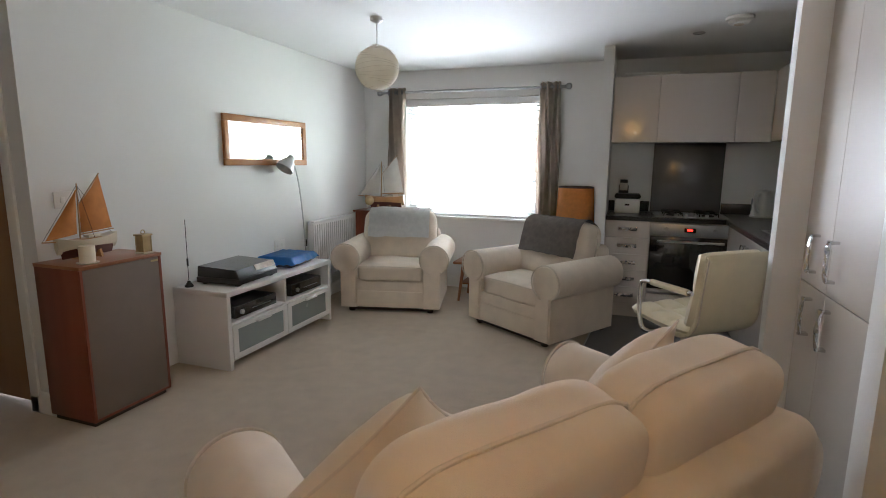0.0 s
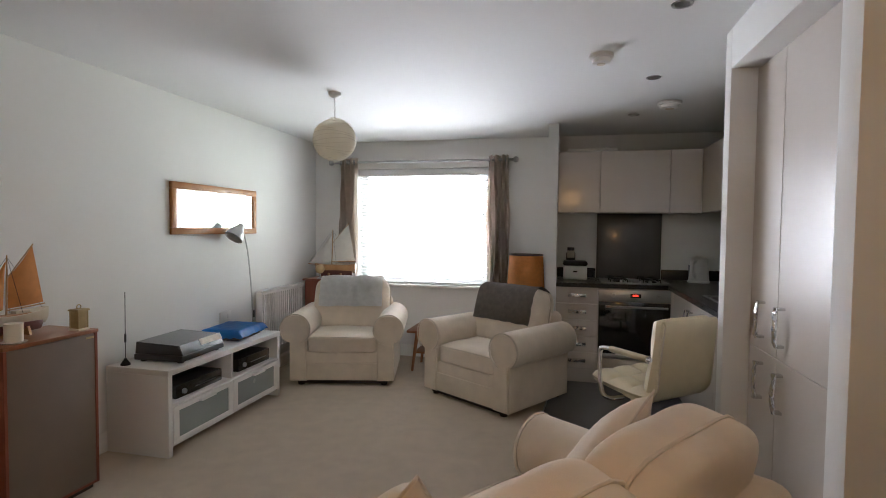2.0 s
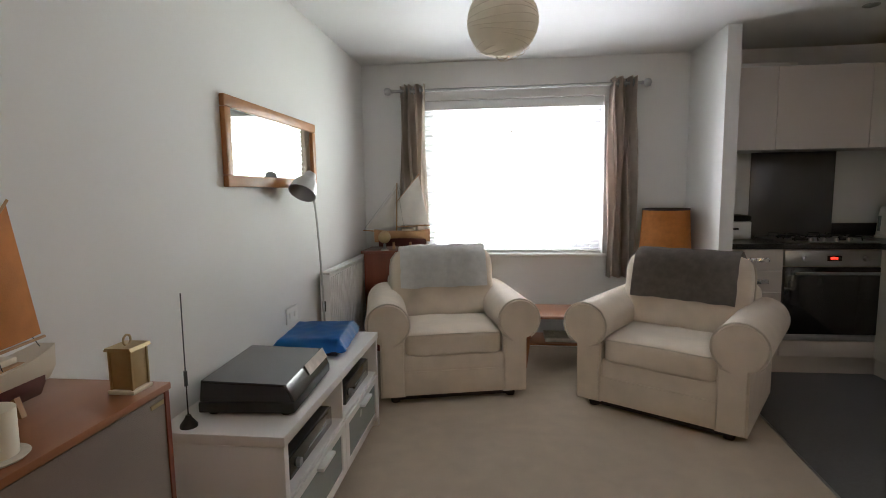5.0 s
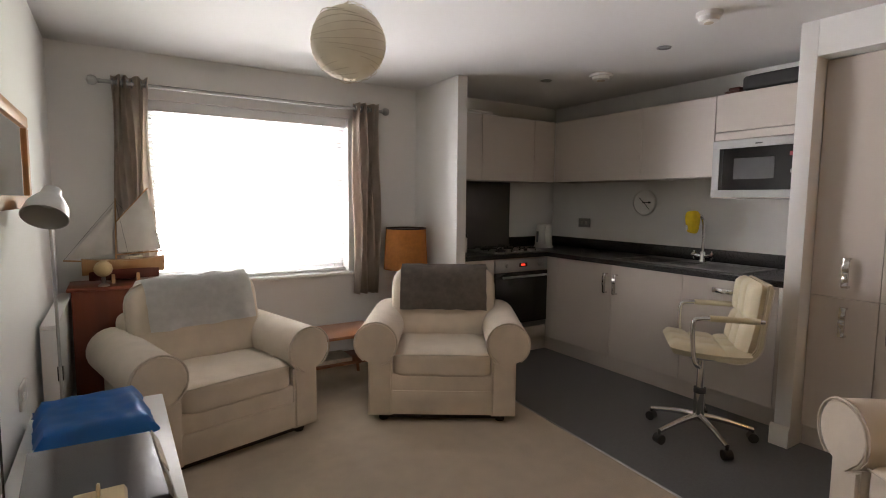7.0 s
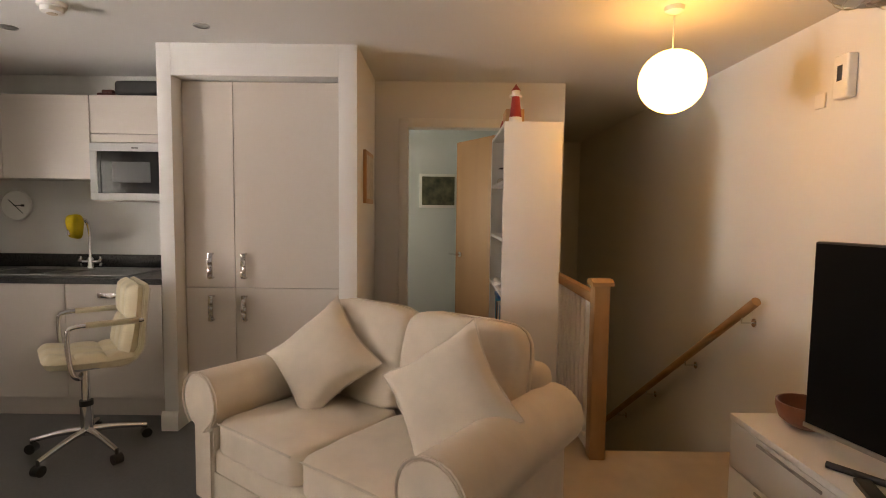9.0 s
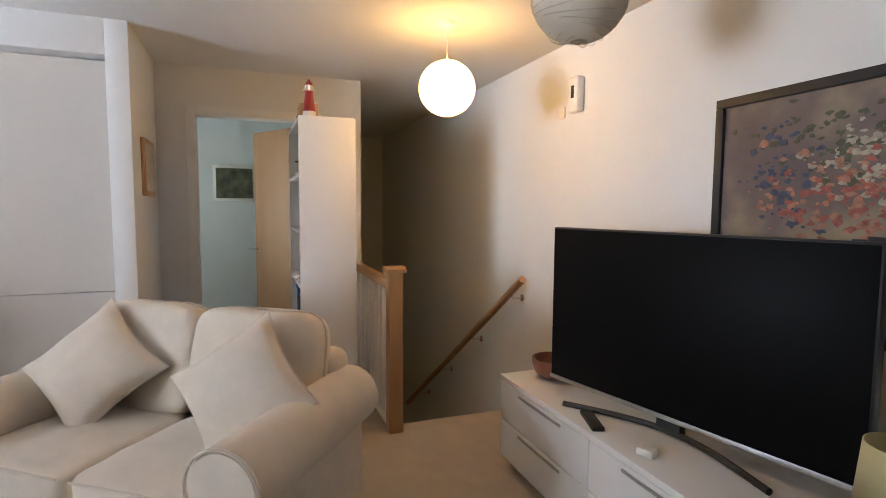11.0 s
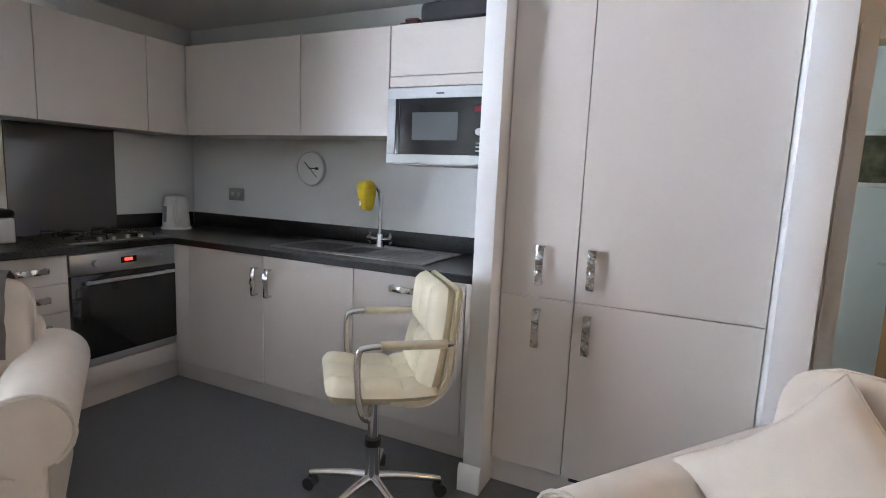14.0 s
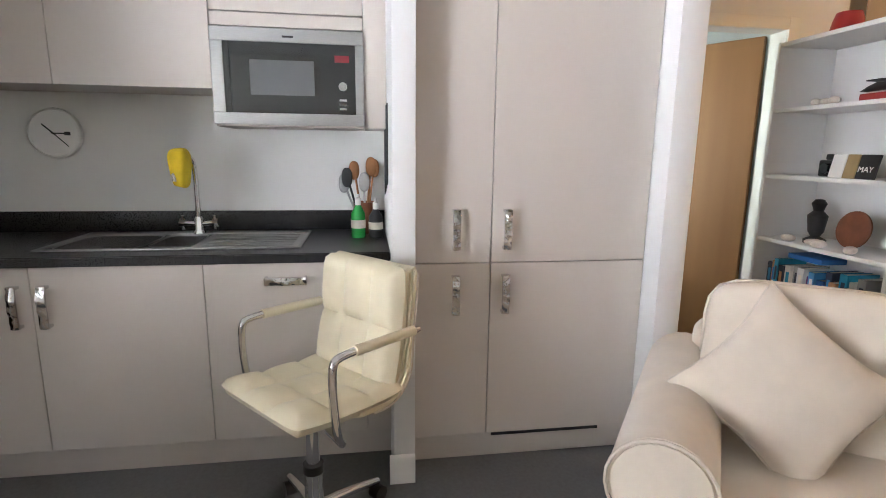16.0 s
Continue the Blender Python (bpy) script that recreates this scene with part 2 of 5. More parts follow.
def tube(points, r, n=10, bm=None, smooth=0):
    pts = [Vector(p) for p in points]
    for _ in range(smooth):
        q = [pts[0]]
        for a, b in zip(pts, pts[1:]):
            q += [a.lerp(b, 0.25), a.lerp(b, 0.75)]
        pts = q + [pts[-1]]
    t = bmesh.new()
    rings, side = [], None
    for i, p in enumerate(pts):
        d = (pts[min(i + 1, len(pts) - 1)] - pts[max(i - 1, 0)]).normalized()
        if side is None:
            side = d.orthogonal().normalized()
        side = (side - d * side.dot(d)).normalized()
        up = d.cross(side)
        rad = r(i / (len(pts) - 1)) if callable(r) else r
        rings.append([t.verts.new(p + rad * (math.cos(2 * math.pi * k / n) * side + math.sin(2 * math.pi * k / n) * up)) for k in range(n)])
    for a, b in zip(rings, rings[1:]):
        for k in range(n):
            t.faces.new((a[k], a[(k + 1) % n], b[(k + 1) % n], b[k]))
    t.faces.new(rings[0][::-1])
    t.faces.new(rings[-1])
    return join(bm, t)


def prism(poly, lo, hi, axis="y", bevel=0.0, bm=None, seg=2):
    """A polygon (two coordinates each) drawn out along an axis."""
    put = {"x": lambda a, b, s: (s, a, b), "y": lambda a, b, s: (a, s, b), "z": lambda a, b, s: (a, b, s)}[axis]
    t = bmesh.new()
    a = [t.verts.new(put(*p, lo)) for p in poly]
    b = [t.verts.new(put(*p, hi)) for p in poly]
    caps = [t.faces.new(a), t.faces.new(b[::-1])]
    for i in range(len(poly)):
        j = (i + 1) % len(poly)
        t.faces.new((a[j], a[i], b[i], b[j]))
    bmesh.ops.recalc_face_normals(t, faces=t.faces[:])
    if bevel:
        bmesh.ops.bevel(t, geom=list({e for f in caps for e in f.edges}), offset=bevel, segments=seg, affect="EDGES")
    return join(bm, t)


def soft(cx, cy, cz, sx, sy, sz, e=7.0, n=12, wrinkle=0.0, crown=0.0, bm=None, seed=0.0):
    """A stuffed block: a superellipsoid with faint creases."""
    t = bmesh.new()
    bmesh.ops.create_cube(t, size=2)
    bmesh.ops.subdivide_edges(t, edges=t.edges[:], cuts=n, use_grid_fill=True)
    for v in t.verts:
        p = v.co.copy()
        k = (abs(p.x) ** e + abs(p.y) ** e + abs(p.z) ** e) ** (-1 / e)
        p *= k
        p.z *= 1 + crown * (1 - p.x ** 2) * (1 - p.y ** 2)
        q = Vector((cx + p.x * sx / 2, cy + p.y * sy / 2, cz + p.z * sz / 2))
        if wrinkle:
            q += v.co.normalized() * wrinkle * noise.noise(q * 7 + Vector((seed, 0, 0)))
        v.co = q
    return join(bm, t)


def pillow(size, thick, n=18, wrinkle=0.008):
    """A square scatter cushion with drawn-out corners, standing in the xz plane."""
    t = bmesh.new()
    for s in (1, -1):
        grid = []
        for i in range(n + 1):
            row = []
            for j in range(n + 1):
                u, w = 2 * i / n - 1, 2 * j / n - 1
                bulge = ((1 - u * u) * (1 - w * w)) ** 0.42
                pull = 1 - 0.14 * ((1 - u * u) * w * w + (1 - w * w) * u * u)
                x, z = u * size / 2 * pull, w * size / 2 * pull
                y = s * thick / 2 * bulge + wrinkle * noise.noise(Vector((x * 9, s * 3, z * 9)))
                row.append(t.verts.new((x, y, z)))
            grid.append(row)
        for i in range(n):
            for j in range(n):
                f = (grid[i][j], grid[i + 1][j], grid[i + 1][j + 1], grid[i][j + 1])
                t.faces.new(f if s < 0 else f[::-1])
    bmesh.ops.remove_doubles(t, verts=t.verts[:], dist=0.012)
    return t


def part(name, bm, mat, parent, label="", smooth=True, pose_at=None):
    me = bpy.data.meshes.new(name)
    bmesh.ops.recalc_face_normals(bm, faces=bm.faces[:])
    if smooth:
        for f in bm.faces:
            f.smooth = True
        for e in bm.edges:
            if len(e.link_faces) == 2 and e.calc_face_angle(0) > 0.7:
                e.smooth = False
    bm.to_mesh(me)
    bm.free()
    me.materials.append(mat)
    ob = new(name, me)
    ob.parent = parent
    if pose_at is not None:
        ob.matrix_basis = pose_at
    if label:
        ob["label"] = label
    return ob


def share(ob, m, parent=None):
    """Another object on the same mesh."""
    o = ob.copy()
    scene.collection.objects.link(o)
    o.matrix_basis = m
    if parent is not None:
        o.parent = parent
    return o


def thing(name, at, label, category, group="", turn=0.0, kind=""):
    ob = new(name)
    ob.empty_display_size = 0.1
    ob.matrix_world = pose(*at, 0, 0, turn)
    return tagged(ob, label, category, group, kind)


def solid(name, bm, mat, label, category, group="", kind="", at=(0, 0, 0), turn=0.0):
    ob = part(name, bm, mat, None)
    ob.matrix_world = pose(*at, 0, 0, turn)
    return tagged(ob, label, category, group, kind)


def slab(name, x0, x1, y0, y1, z0, z1, mat, label, category="wall"):
    return solid(name, box(x0, x1, y0, y1, z0, z1), mat, label, category, kind="structure")


# ---- structure ----
H = 2.327
wall_north = thing("wall_north", (0, 0, 0), "white painted window wall with a wide opening", "wall", kind="structure")
for n_, b_ in (("wall_piece", (-0.12, 0.5, 0, 0.28, -0.1, H)), ("wall_piece", (1.95, 4.37, 0, 0.28, -0.1, H)),
               ("wall_piece", (0.5, 1.95, 0, 0.28, -0.1, 0.775)), ("wall_piece", (0.5, 1.95, 0, 0.28, 2.03, H))):
    part(n_, box(*b_), WALL, wall_north)
slab("wall_west", -0.12, 0, -3.58, 0, -0.1, H, WALL, "white painted wall with a hung mirror")
wall_recess = thing("wall_recess", (0, 0, 0), "white painted recess wall around a brown door", "wall", kind="structure")
for b_ in ((-1.7, -0.93, -3.58, -3.46, -0.1, H), (-0.17, -0.12, -3.58, -3.46, -0.1, H), (-0.93, -0.17, -3.58, -3.46, 1.93, H)):
    part("wall_piece", box(*b_), WALL, wall_recess)
slab("wall_recess_west", -1.82, -1.7, -6.3, -3.46, -0.1, H, WALL, "plain white painted end wall")
slab("wall_south", -1.82, 7.6, -6.3, -6.18, -2.8, H, WALL, "white painted wall running down beside the stairs")
slab("wall_kitchen_east", 4.25, 4.37, -3.73, 0, -0.1, H, WALL, "white painted kitchen wall behind the sink")
slab("wall_nib", 2.58, 2.667, -0.66, 0, -0.1, H, WALL, "short white partition beside the kitchen units")
tall_wall = thing("wall_larder_frame", (0, 0, 0), "white painted frame wall around built-in tall units", "wall", kind="structure")
for b_ in ((3.46, 4.25, -2.715, -2.63, 0, H), (3.46, 4.25, -3.807, -3.697, 0, H), (3.46, 4.25, -3.697, -2.715, 2.14, H)):
    part("wall_piece", box(*b_, bevel=0.003), WALL, tall_wall)
DY0, DY1 = -4.85, -4.05
hall_wall = thing("wall_hall_east", (0, 0, 0), "white painted hall wall around an open doorway", "wall", kind="structure")
for b_ in ((4.3, 4.42, -4.05, -3.73, 0, H), (4.3, 4.42, -5.22, -4.85, 0, H), (4.3, 4.42, -4.85, -4.05, 1.99, H)):
    part("wall_piece", box(*b_), WALL, hall_wall)
slab("wall_stair_north", 4.42, 7.6, -5.22, -5.1, -2.8, H, WALL, "white painted wall of the stairwell")
slab("wall_stair_lower", 3.26, 4.42, -5.22, -5.1, -2.8, -0.12, WALL, "white painted wall under the landing edge")
slab("wall_stair_end", 7.5, 7.6, -6.18, -5.22, -2.8, H, WALL, "plain wall closing the bottom of the stairs")
slab("wall_study_back", 5.35, 5.47, -5.1, -2.6, 0, H, BLUEWALL, "pale blue painted wall seen through the doorway")
slab("wall_study_south", 4.42, 5.35, -5.1, -5.06, 0, H, BLUEWALL, "pale blue painted side wall of the small room")
study_north = thing("wall_study_north", (0, 0, 0), "pale wall with a window opening in the small room", "wall", kind="structure")
for b_ in ((4.42, 4.55, -2.72, -2.6, 0, H), (5.2, 5.35, -2.72, -2.6, 0, H), (4.55, 5.2, -2.72, -2.6, 0, 0.9), (4.55, 5.2, -2.72, -2.6, 2.0, H)):
    part("wall_piece", box(*b_), BLUEWALL, study_north)
study_lamp = new("study_daylight", bpy.data.lights.new("study_daylight", "AREA"))
study_lamp.data.shape, study_lamp.data.size, study_lamp.data.size_y = "RECTANGLE", 0.65, 1.1
study_lamp.data.energy, study_lamp.data.color = STUDY_WATTS, (0.92, 0.96, 1.0)
study_lamp.matrix_world = look((4.87, -2.68, 1.45), (4.87, -4.5, 1.35))
slab("ceiling", -1.82, 7.6, -6.3, 0.28, H, H + 0.12, CEIL, "flat white painted ceiling", "ceiling")

floor_c = thing("floor", (0, 0, 0), "beige cut-pile carpet over living room and landing", "floor", kind="structure")
part("carpet", prism([(-1.82, -6.18), (3.26, -6.18), (3.26, -5.22), (4.3, -5.22), (4.3, -3.81), (3.46, -3.81), (2.43, -3.81), (2.45, -3.2), (2.66, -0.6), (2.6, 0.0), (-0.12, 0.0), (-0.12, -3.46), (-1.82, -3.46)], -0.12, 0.0, "z"), CARPET, floor_c)
part("study_carpet", box(4.3, 5.4, -5.1, -2.6, -0.12, 0.0), CARPET, floor_c)
part("vinyl", prism([(2.43, -3.81), (4.25, -3.81), (4.25, 0.0), (2.6, 0.0), (2.66, -0.6), (2.45, -3.2)], -0.12, -0.002, "z"), VINYL, floor_c, "grey vinyl kitchen floor")
part("edge_strip", tube([(2.43, -3.81, 0.001), (2.45, -3.2, 0.001), (2.66, -0.6, 0.001)], 0.006, 6), STEEL, floor_c, "thin metal threshold strip")
slab("ground", -60, 60, 0.28, 80, -3.2, -3.1, material("grass", (0.07, 0.12, 0.04), 0.9, vary=0.4, size=2), "green lawn outside the window", "ground")
slab("floor_below", -1.82, 7.6, -6.3, 0.28, -2.95, -2.8, CARPET, "carpet at the foot of the stairs", "floor")
# Unseen walls added round the storey below, keeping sky light off the stairs.
slab("light_stop_wall_north", -1.7, 7.6, 0.16, 0.28, -2.8, -0.12, WALL, "unseen plain wall added to keep sky light out, north side below")
slab("light_stop_wall_east", 7.5, 7.6, -5.1, 0.16, -2.8, -0.12, WALL, "unseen plain wall added to keep sky light out, east side below")
slab("light_stop_wall_outer", -1.82, -1.7, -6.3, 0.28, -2.8, -0.12, WALL, "unseen plain wall added to close the storey below against sky light")

stairs = thing("stairs", (0, 0, 0), "beige carpeted stairs going down beside the wall", "stairs", kind="structure")
for i in range(13):
    part("step", box(3.26 + 0.255 * i, 3.26 + 0.255 * (i + 1) + 0.02, -6.18, -5.22, -2.8, -0.19 * (i + 1), 0.008), CARPET, stairs)


def skirting(p, q, side, name="baseboard"):
    """A moulded board along a wall from p to q; side is the way it stands out."""
    d = (Vector(q) - Vector(p))
    ln = d.length
    prof = [(0, 0), (0.016, 0), (0.016, 0.09), (0.012, 0.105), (0.006, 0.115), (0, 0.12)]
    bm = prism(prof, 0, ln, "x")
    x, y = Vector((d.x / ln, d.y / ln, 0)), Vector((*side, 0))
    m = Matrix(((x.x, y.x, 0, p[0]), (x.y, y.y, 0, p[1]), (0, 0, 1, 0.001), (0, 0, 0, 1)))
    solid(name, turned(bm, m), GLOSSWHITE, "white gloss skirting board along the wall", "skirting", kind="structure")


for p, q, s in (((0, -3.58), (0, 0), (1, 0)), ((0, 0), (2.587, 0), (0, -1)), ((2.58, 0), (2.58, -0.66), (-1, 0)), ((2.564, -0.66), (2.667, -0.66), (0, -1)),
                ((3.46, -2.614), (3.46, -2.715), (-1, 0)), ((3.46, -3.697), (3.46, -3.823), (-1, 0)), ((3.444, -3.807), (4.3, -3.807), (0, -1)),
                ((-1.7, -6.18), (3.26, -6.18), (0, 1)), ((-0.17, -3.58), (0.016, -3.58), (0, -1)), ((5.35, -5.0), (5.35, -2.8), (-1, 0))):
    skirting(p, q, s)


def architrave(name, axis, at, lo, hi, top, out):
    """Door casing on one face of a wall; out is the signed thickness."""
    t = thing(name, (0, 0, 0), "white gloss door frame", "door frame", kind="structure")
    w = 0.065
    a, b = sorted((at, at + out))
    for l, h, z0, z1 in ((lo - w, lo, 0, top + w), (hi, hi + w, 0, top + w), (lo, hi, top, top + w)):
        dims = (l, h, a, b) if axis == "y" else (a, b, l, h)
        part("casing", box(*dims, z0, z1, 0.004), GLOSSWHITE, t)
    return t


architrave("trim_west_door", "y", -3.58, -0.93, -0.17, 1.93, -0.016)
architrave("trim_hall_door", "x", 4.3, DY0, DY1, 1.99, -0.016)


def lever(parent, x, y, z, sy):
    bm = cyl((x, y, z), (x, y + sy * 0.008, z), 0.025, n=20)
    cyl((x, y, z), (x, y + sy * 0.05, z), 0.009, n=12, bm=bm)
    tube([(x, y + sy * 0.048, z), (x + 0.11, y + sy * 0.05, z)], 0.009, 10, bm)
    part("handle", bm, CHROME, parent, "chrome lever handle")


door_1 = thing("door_1", (-0.93, -3.5, 0), "closed brown wood veneer door in the recess", "door", kind="structure")
part("leaf", box(0.004, 0.756, -0.02, 0.02, 0.008, 1.925, 0.002), DARKDOOR, door_1)
lever(door_1, 0.07, -0.02, 0.98, -1)
door_2 = thing("door_2", (4.44, DY0 + 0.01, 0), "light veneer door standing open into the small room", "door", kind="structure", turn=30)
part("leaf", box(0, 0.77, -0.02, 0.02, 0.008, 1.985, 0.002), DOORWOOD, door_2)
lever(door_2, 0.69, 0.02, 0.98, 1)
lever(door_2, 0.69, -0.02, 0.98, -1)

# ---- window ----
window_1 = thing("window_1", (0, 0, 0), "wide white plastic window filled with daylight", "window", kind="structure")
for b_ in ((0.5, 0.57, 0.15, 0.22, 0.775, 2.03), (1.88, 1.95, 0.15, 0.22, 0.775, 2.03), (0.57, 1.88, 0.15, 0.22, 0.775, 0.845), (0.57, 1.88, 0.15, 0.22, 1.96, 2.03)):
    part("window_frame", box(*b_, bevel=0.006), UPVC, window_1)
for a_, b_ in ((0.57, 1.88),):
    pane = part("pane", box(a_, b_, 0.18, 0.186, 0.845, 1.96), GLASS, window_1)
    pane.visible_shadow = False
solid("window_sill", box(0.47, 1.98, -0.045, 0.15, 0.757, 0.782, 0.006), GLOSSWHITE, "white painted window board under the blind", "window sill", kind="structure")

blind = thing("venetian_blind", (0, 0, 0), "white slatted venetian blind lowered and half open", "blind")
part("head_rail", box(0.505, 1.945, 0.03, 0.085, 1.955, 2.028, 0.003), UPVC, blind)
slat_bm = bmesh.new()
prism([(-0.024, 0), (-0.012, 0.002), (0.012, 0.002), (0.024, 0), (0.012, 0.0035), (-0.012, 0.0035)], 0.51, 1.94, "x", bm=slat_bm)
slat = part("slat", slat_bm, SLAT, blind)
slat.matrix_basis = pose(0, 0.06, 1.93, -18)
for i in range(1, 30):
    share(slat, pose(0, 0.06, 1.93 - 0.0385 * i, -18))
part("bottom_rail", box(0.51, 1.94, 0.035, 0.085, 0.785, 0.805, 0.004), UPVC, blind)
for x in (0.7, 1.225, 1.75):
    part("ladder_cord", box(x - 0.002, x + 0.002, 0.034, 0.036, 0.8, 1.96), UPVC, blind)
part("cord", tube([(1.9, 0.025, 1.96), (1.9, 0.022, 1.5)], 0.002, 6), UPVC, blind)

back_bm = bmesh.new()
back_bm.faces.new([back_bm.verts.new(p) for p in ((-8, 6, -2.5), (11, 6, -2.5), (11, 6, 5.5), (-8, 6, 5.5))])
solid("backdrop", back_bm, outdoors(), "bright overcast sky and leaves outside", "backdrop", kind="structure")

pole = thing("curtain_pole", (0, 0, 0), "brushed steel curtain pole with ball finials", "curtain pole")
PZ, PY = 2.095, -0.09
part("rod", cyl((0.28, PY, PZ), (2.2, PY, PZ), 0.0125), STEEL, pole)
for x, s in ((0.28, -1), (2.2, 1)):
    part("finial", lathe([(0.014, 0), (0.016, 0.008), (0.011, 0.014), (0.026, 0.025), (0.032, 0.045), (0.026, 0.065), (0.0, 0.076)], 20), STEEL, pole, pose_at=pose(x, PY, PZ, 0, 90 * s, 0))
for x in (0.36, 2.12):
    bm = cyl((x, -0.001, PZ), (x, PY, PZ), 0.008, n=10)
    cyl((x, -0.001, PZ), (x, -0.01, PZ), 0.025, n=16, bm=bm)
    part("bracket", bm, STEEL, pole)


def curtain(x0, x1, z0, seed):
    t = thing("curtain", (0, 0, 0), "taupe eyelet curtain drawn to the window side", "curtain", "pair of curtains")
    bm = bmesh.new()
    n, folds = 72, 4
    rows = []
    for k in range(9):
        z = PZ + 0.045 + (z0 - PZ - 0.045) * k / 8
        row = []
        for i in range(n + 1):
            u = i / n
            x = x0 + (x1 - x0) * u + 0.012 * math.sin(k * 0.9 + u * 9 + seed)
            y = PY + (0.048 + 0.008 * math.sin(k + seed)) * math.sin(2 * math.pi * folds * u + 0.25 * math.sin(k * 0.7 + seed))
            row.append(bm.verts.new((x, y, z)))
        rows.append(row)
    for a, b in zip(rows, rows[1:]):
        for i in range(n):
            bm.faces.new((a[i], a[i + 1], b[i + 1], b[i]))
    bmesh.ops.solidify(bm, geom=bm.faces[:], thickness=0.003)
    part("fabric", bm, CURTAIN, t)
    for i in range(2 * folds):
        x = x0 + (x1 - x0) * (i + 0.5) / (2 * folds)
        part("eyelet", lathe([(0.02, -0.004), (0.028, -0.003), (0.028, 0.003), (0.02, 0.004), (0.02, -0.004)], 16), STEEL, t, pose_at=pose(x, PY, PZ, 0, 90, 0))


curtain(0.33, 0.54, 0.62, 0.3)
curtain(1.96, 2.18, 0.6, 1.7)


# ---- seating ----
def scroll(w, side):
    """Section of a rolled arm: an upright post with a round roll leaning outward."""
    r, zc = 0.132, 0.5
    pts = [(-0.075, 0.045), (0.075, 0.045), (0.075, 0.40)]
    for i in range(19):
        a = math.radians(-55 + 290 * i / 18)
        pts.append((-0.025 + r * math.cos(a), zc + r * math.sin(a)))
    pts.append((-0.075, 0.38))
    return [(side * -p[0] if side < 0 else p[0], p[1]) for p in pts]


def couch(name, label, category, group, at, turn, width, seats, depth=0.9):
    """Rolled-arm upholstered seat facing -y; origin on the floor in its middle."""
    t = thing(name, at, label, category, group, turn)
    hw, f, b = width / 2, -depth / 2, depth / 2
    inner = hw - 0.15
    base = box(-hw + 0.06, hw - 0.06, f + 0.03, b - 0.02, 0.045, 0.3, 0.02, 3)
    part("base", base, CREAM, t)
    for z in (0.2,):
        part("front_band", box(-inner - 0.03, inner + 0.03, f + 0.022, f + 0.032, 0.05, z, 0.003), CREAM, t)
    for s in (-1, 1):
        sec = scroll(width, 1)
        pts = [(s * (hw - 0.085 - p[0]), p[1]) for p in sec]
        arm = part("arm", prism(pts, f + 0.01, b - 0.06, "y", bevel=0.012, seg=3), CREAM, t)
        ring = [(x, f + 0.008, z) for x, z in pts[3:-1]]
        part("piping", tube(ring, 0.005, 6), PIPING, arm)
    sw = 2 * inner / seats
    for i in range(seats):
        cx = -inner + sw * (i + 0.5)
        cushion = part("seat_cushion", soft(cx, f + 0.02 + 0.31, 0.36, sw - 0.006, 0.62, 0.155, 9, 16, 0.011, 0.18, seed=cx + at[0]), CREAM, t)
        part("piping", tube([(cx - sw / 2 + 0.03, f + 0.028, 0.423), (cx, f + 0.024, 0.429), (cx + sw / 2 - 0.03, f + 0.028, 0.423)], 0.0045, 6), PIPING, cushion)
    part("back", box(-hw + 0.08, hw - 0.08, b - 0.2, b - 0.02, 0.28, 0.71, 0.06, 4), CREAM, t)
    for i in range(seats):
        cx = -inner + sw * (i + 0.5)
        wd = sw + (0.1 if seats == 1 else 0.05)
        bm = soft(0, 0, 0, wd, 0.24, 0.5, 5.5, 18, 0.01, 0, seed=cx * 3 + at[1])
        back = part("back_cushion", turned(bm, pose(cx * 1.03, b - 0.245, 0.645, -13)), CREAM, t)
        loop = []
        for k in range(41):
            c, s_ = math.cos(2 * math.pi * k / 40), math.sin(2 * math.pi * k / 40)
            r = (abs(c) ** 5.5 + abs(s_) ** 5.5) ** (-1 / 5.5)
            loop.append((wd / 2 * r * c * 1.01, -0.03, 0.25 * r * s_ * 1.01))
        for y in (0.05,):
            part("seam", turned(tube([(p[0], p[1] + y, p[2]) for p in loop], 0.0055, 6), pose(cx * 1.03, b - 0.245, 0.645, -13)), PIPING, back)
    for x in (-hw + 0.1, hw - 0.1):
        for y in (f + 0.08, b - 0.1):
            part("foot", cyl((x, y, 0), (x, y, 0.05), 0.028, 0.034, 14), DARKWOODFOOT, t)
    part("plinth", box(-hw + 0.08, hw - 0.08, f + 0.05, b - 0.04, 0.018, 0.046), DARKWOODFOOT, t)
    return t


A1, A2 = (0.757, -0.8, 0), (2.2, -1.07, 0)
couch("armchair", "cream fabric rolled-arm armchair under a white throw", "armchair", "pair of armchairs", A1, 13.8, 0.93, 1, 0.86)
couch("armchair", "cream fabric rolled-arm armchair under a taupe throw", "armchair", "pair of armchairs", A2, -33, 0.93, 1, 0.86)
SOFA, SOFA_TURN = (2.615, -4.044, 0), -126.5
couch("sofa", "cream fabric two-seat sofa with rolled arms and cushions", "sofa", "", SOFA, SOFA_TURN, 1.43, 2, 0.96)


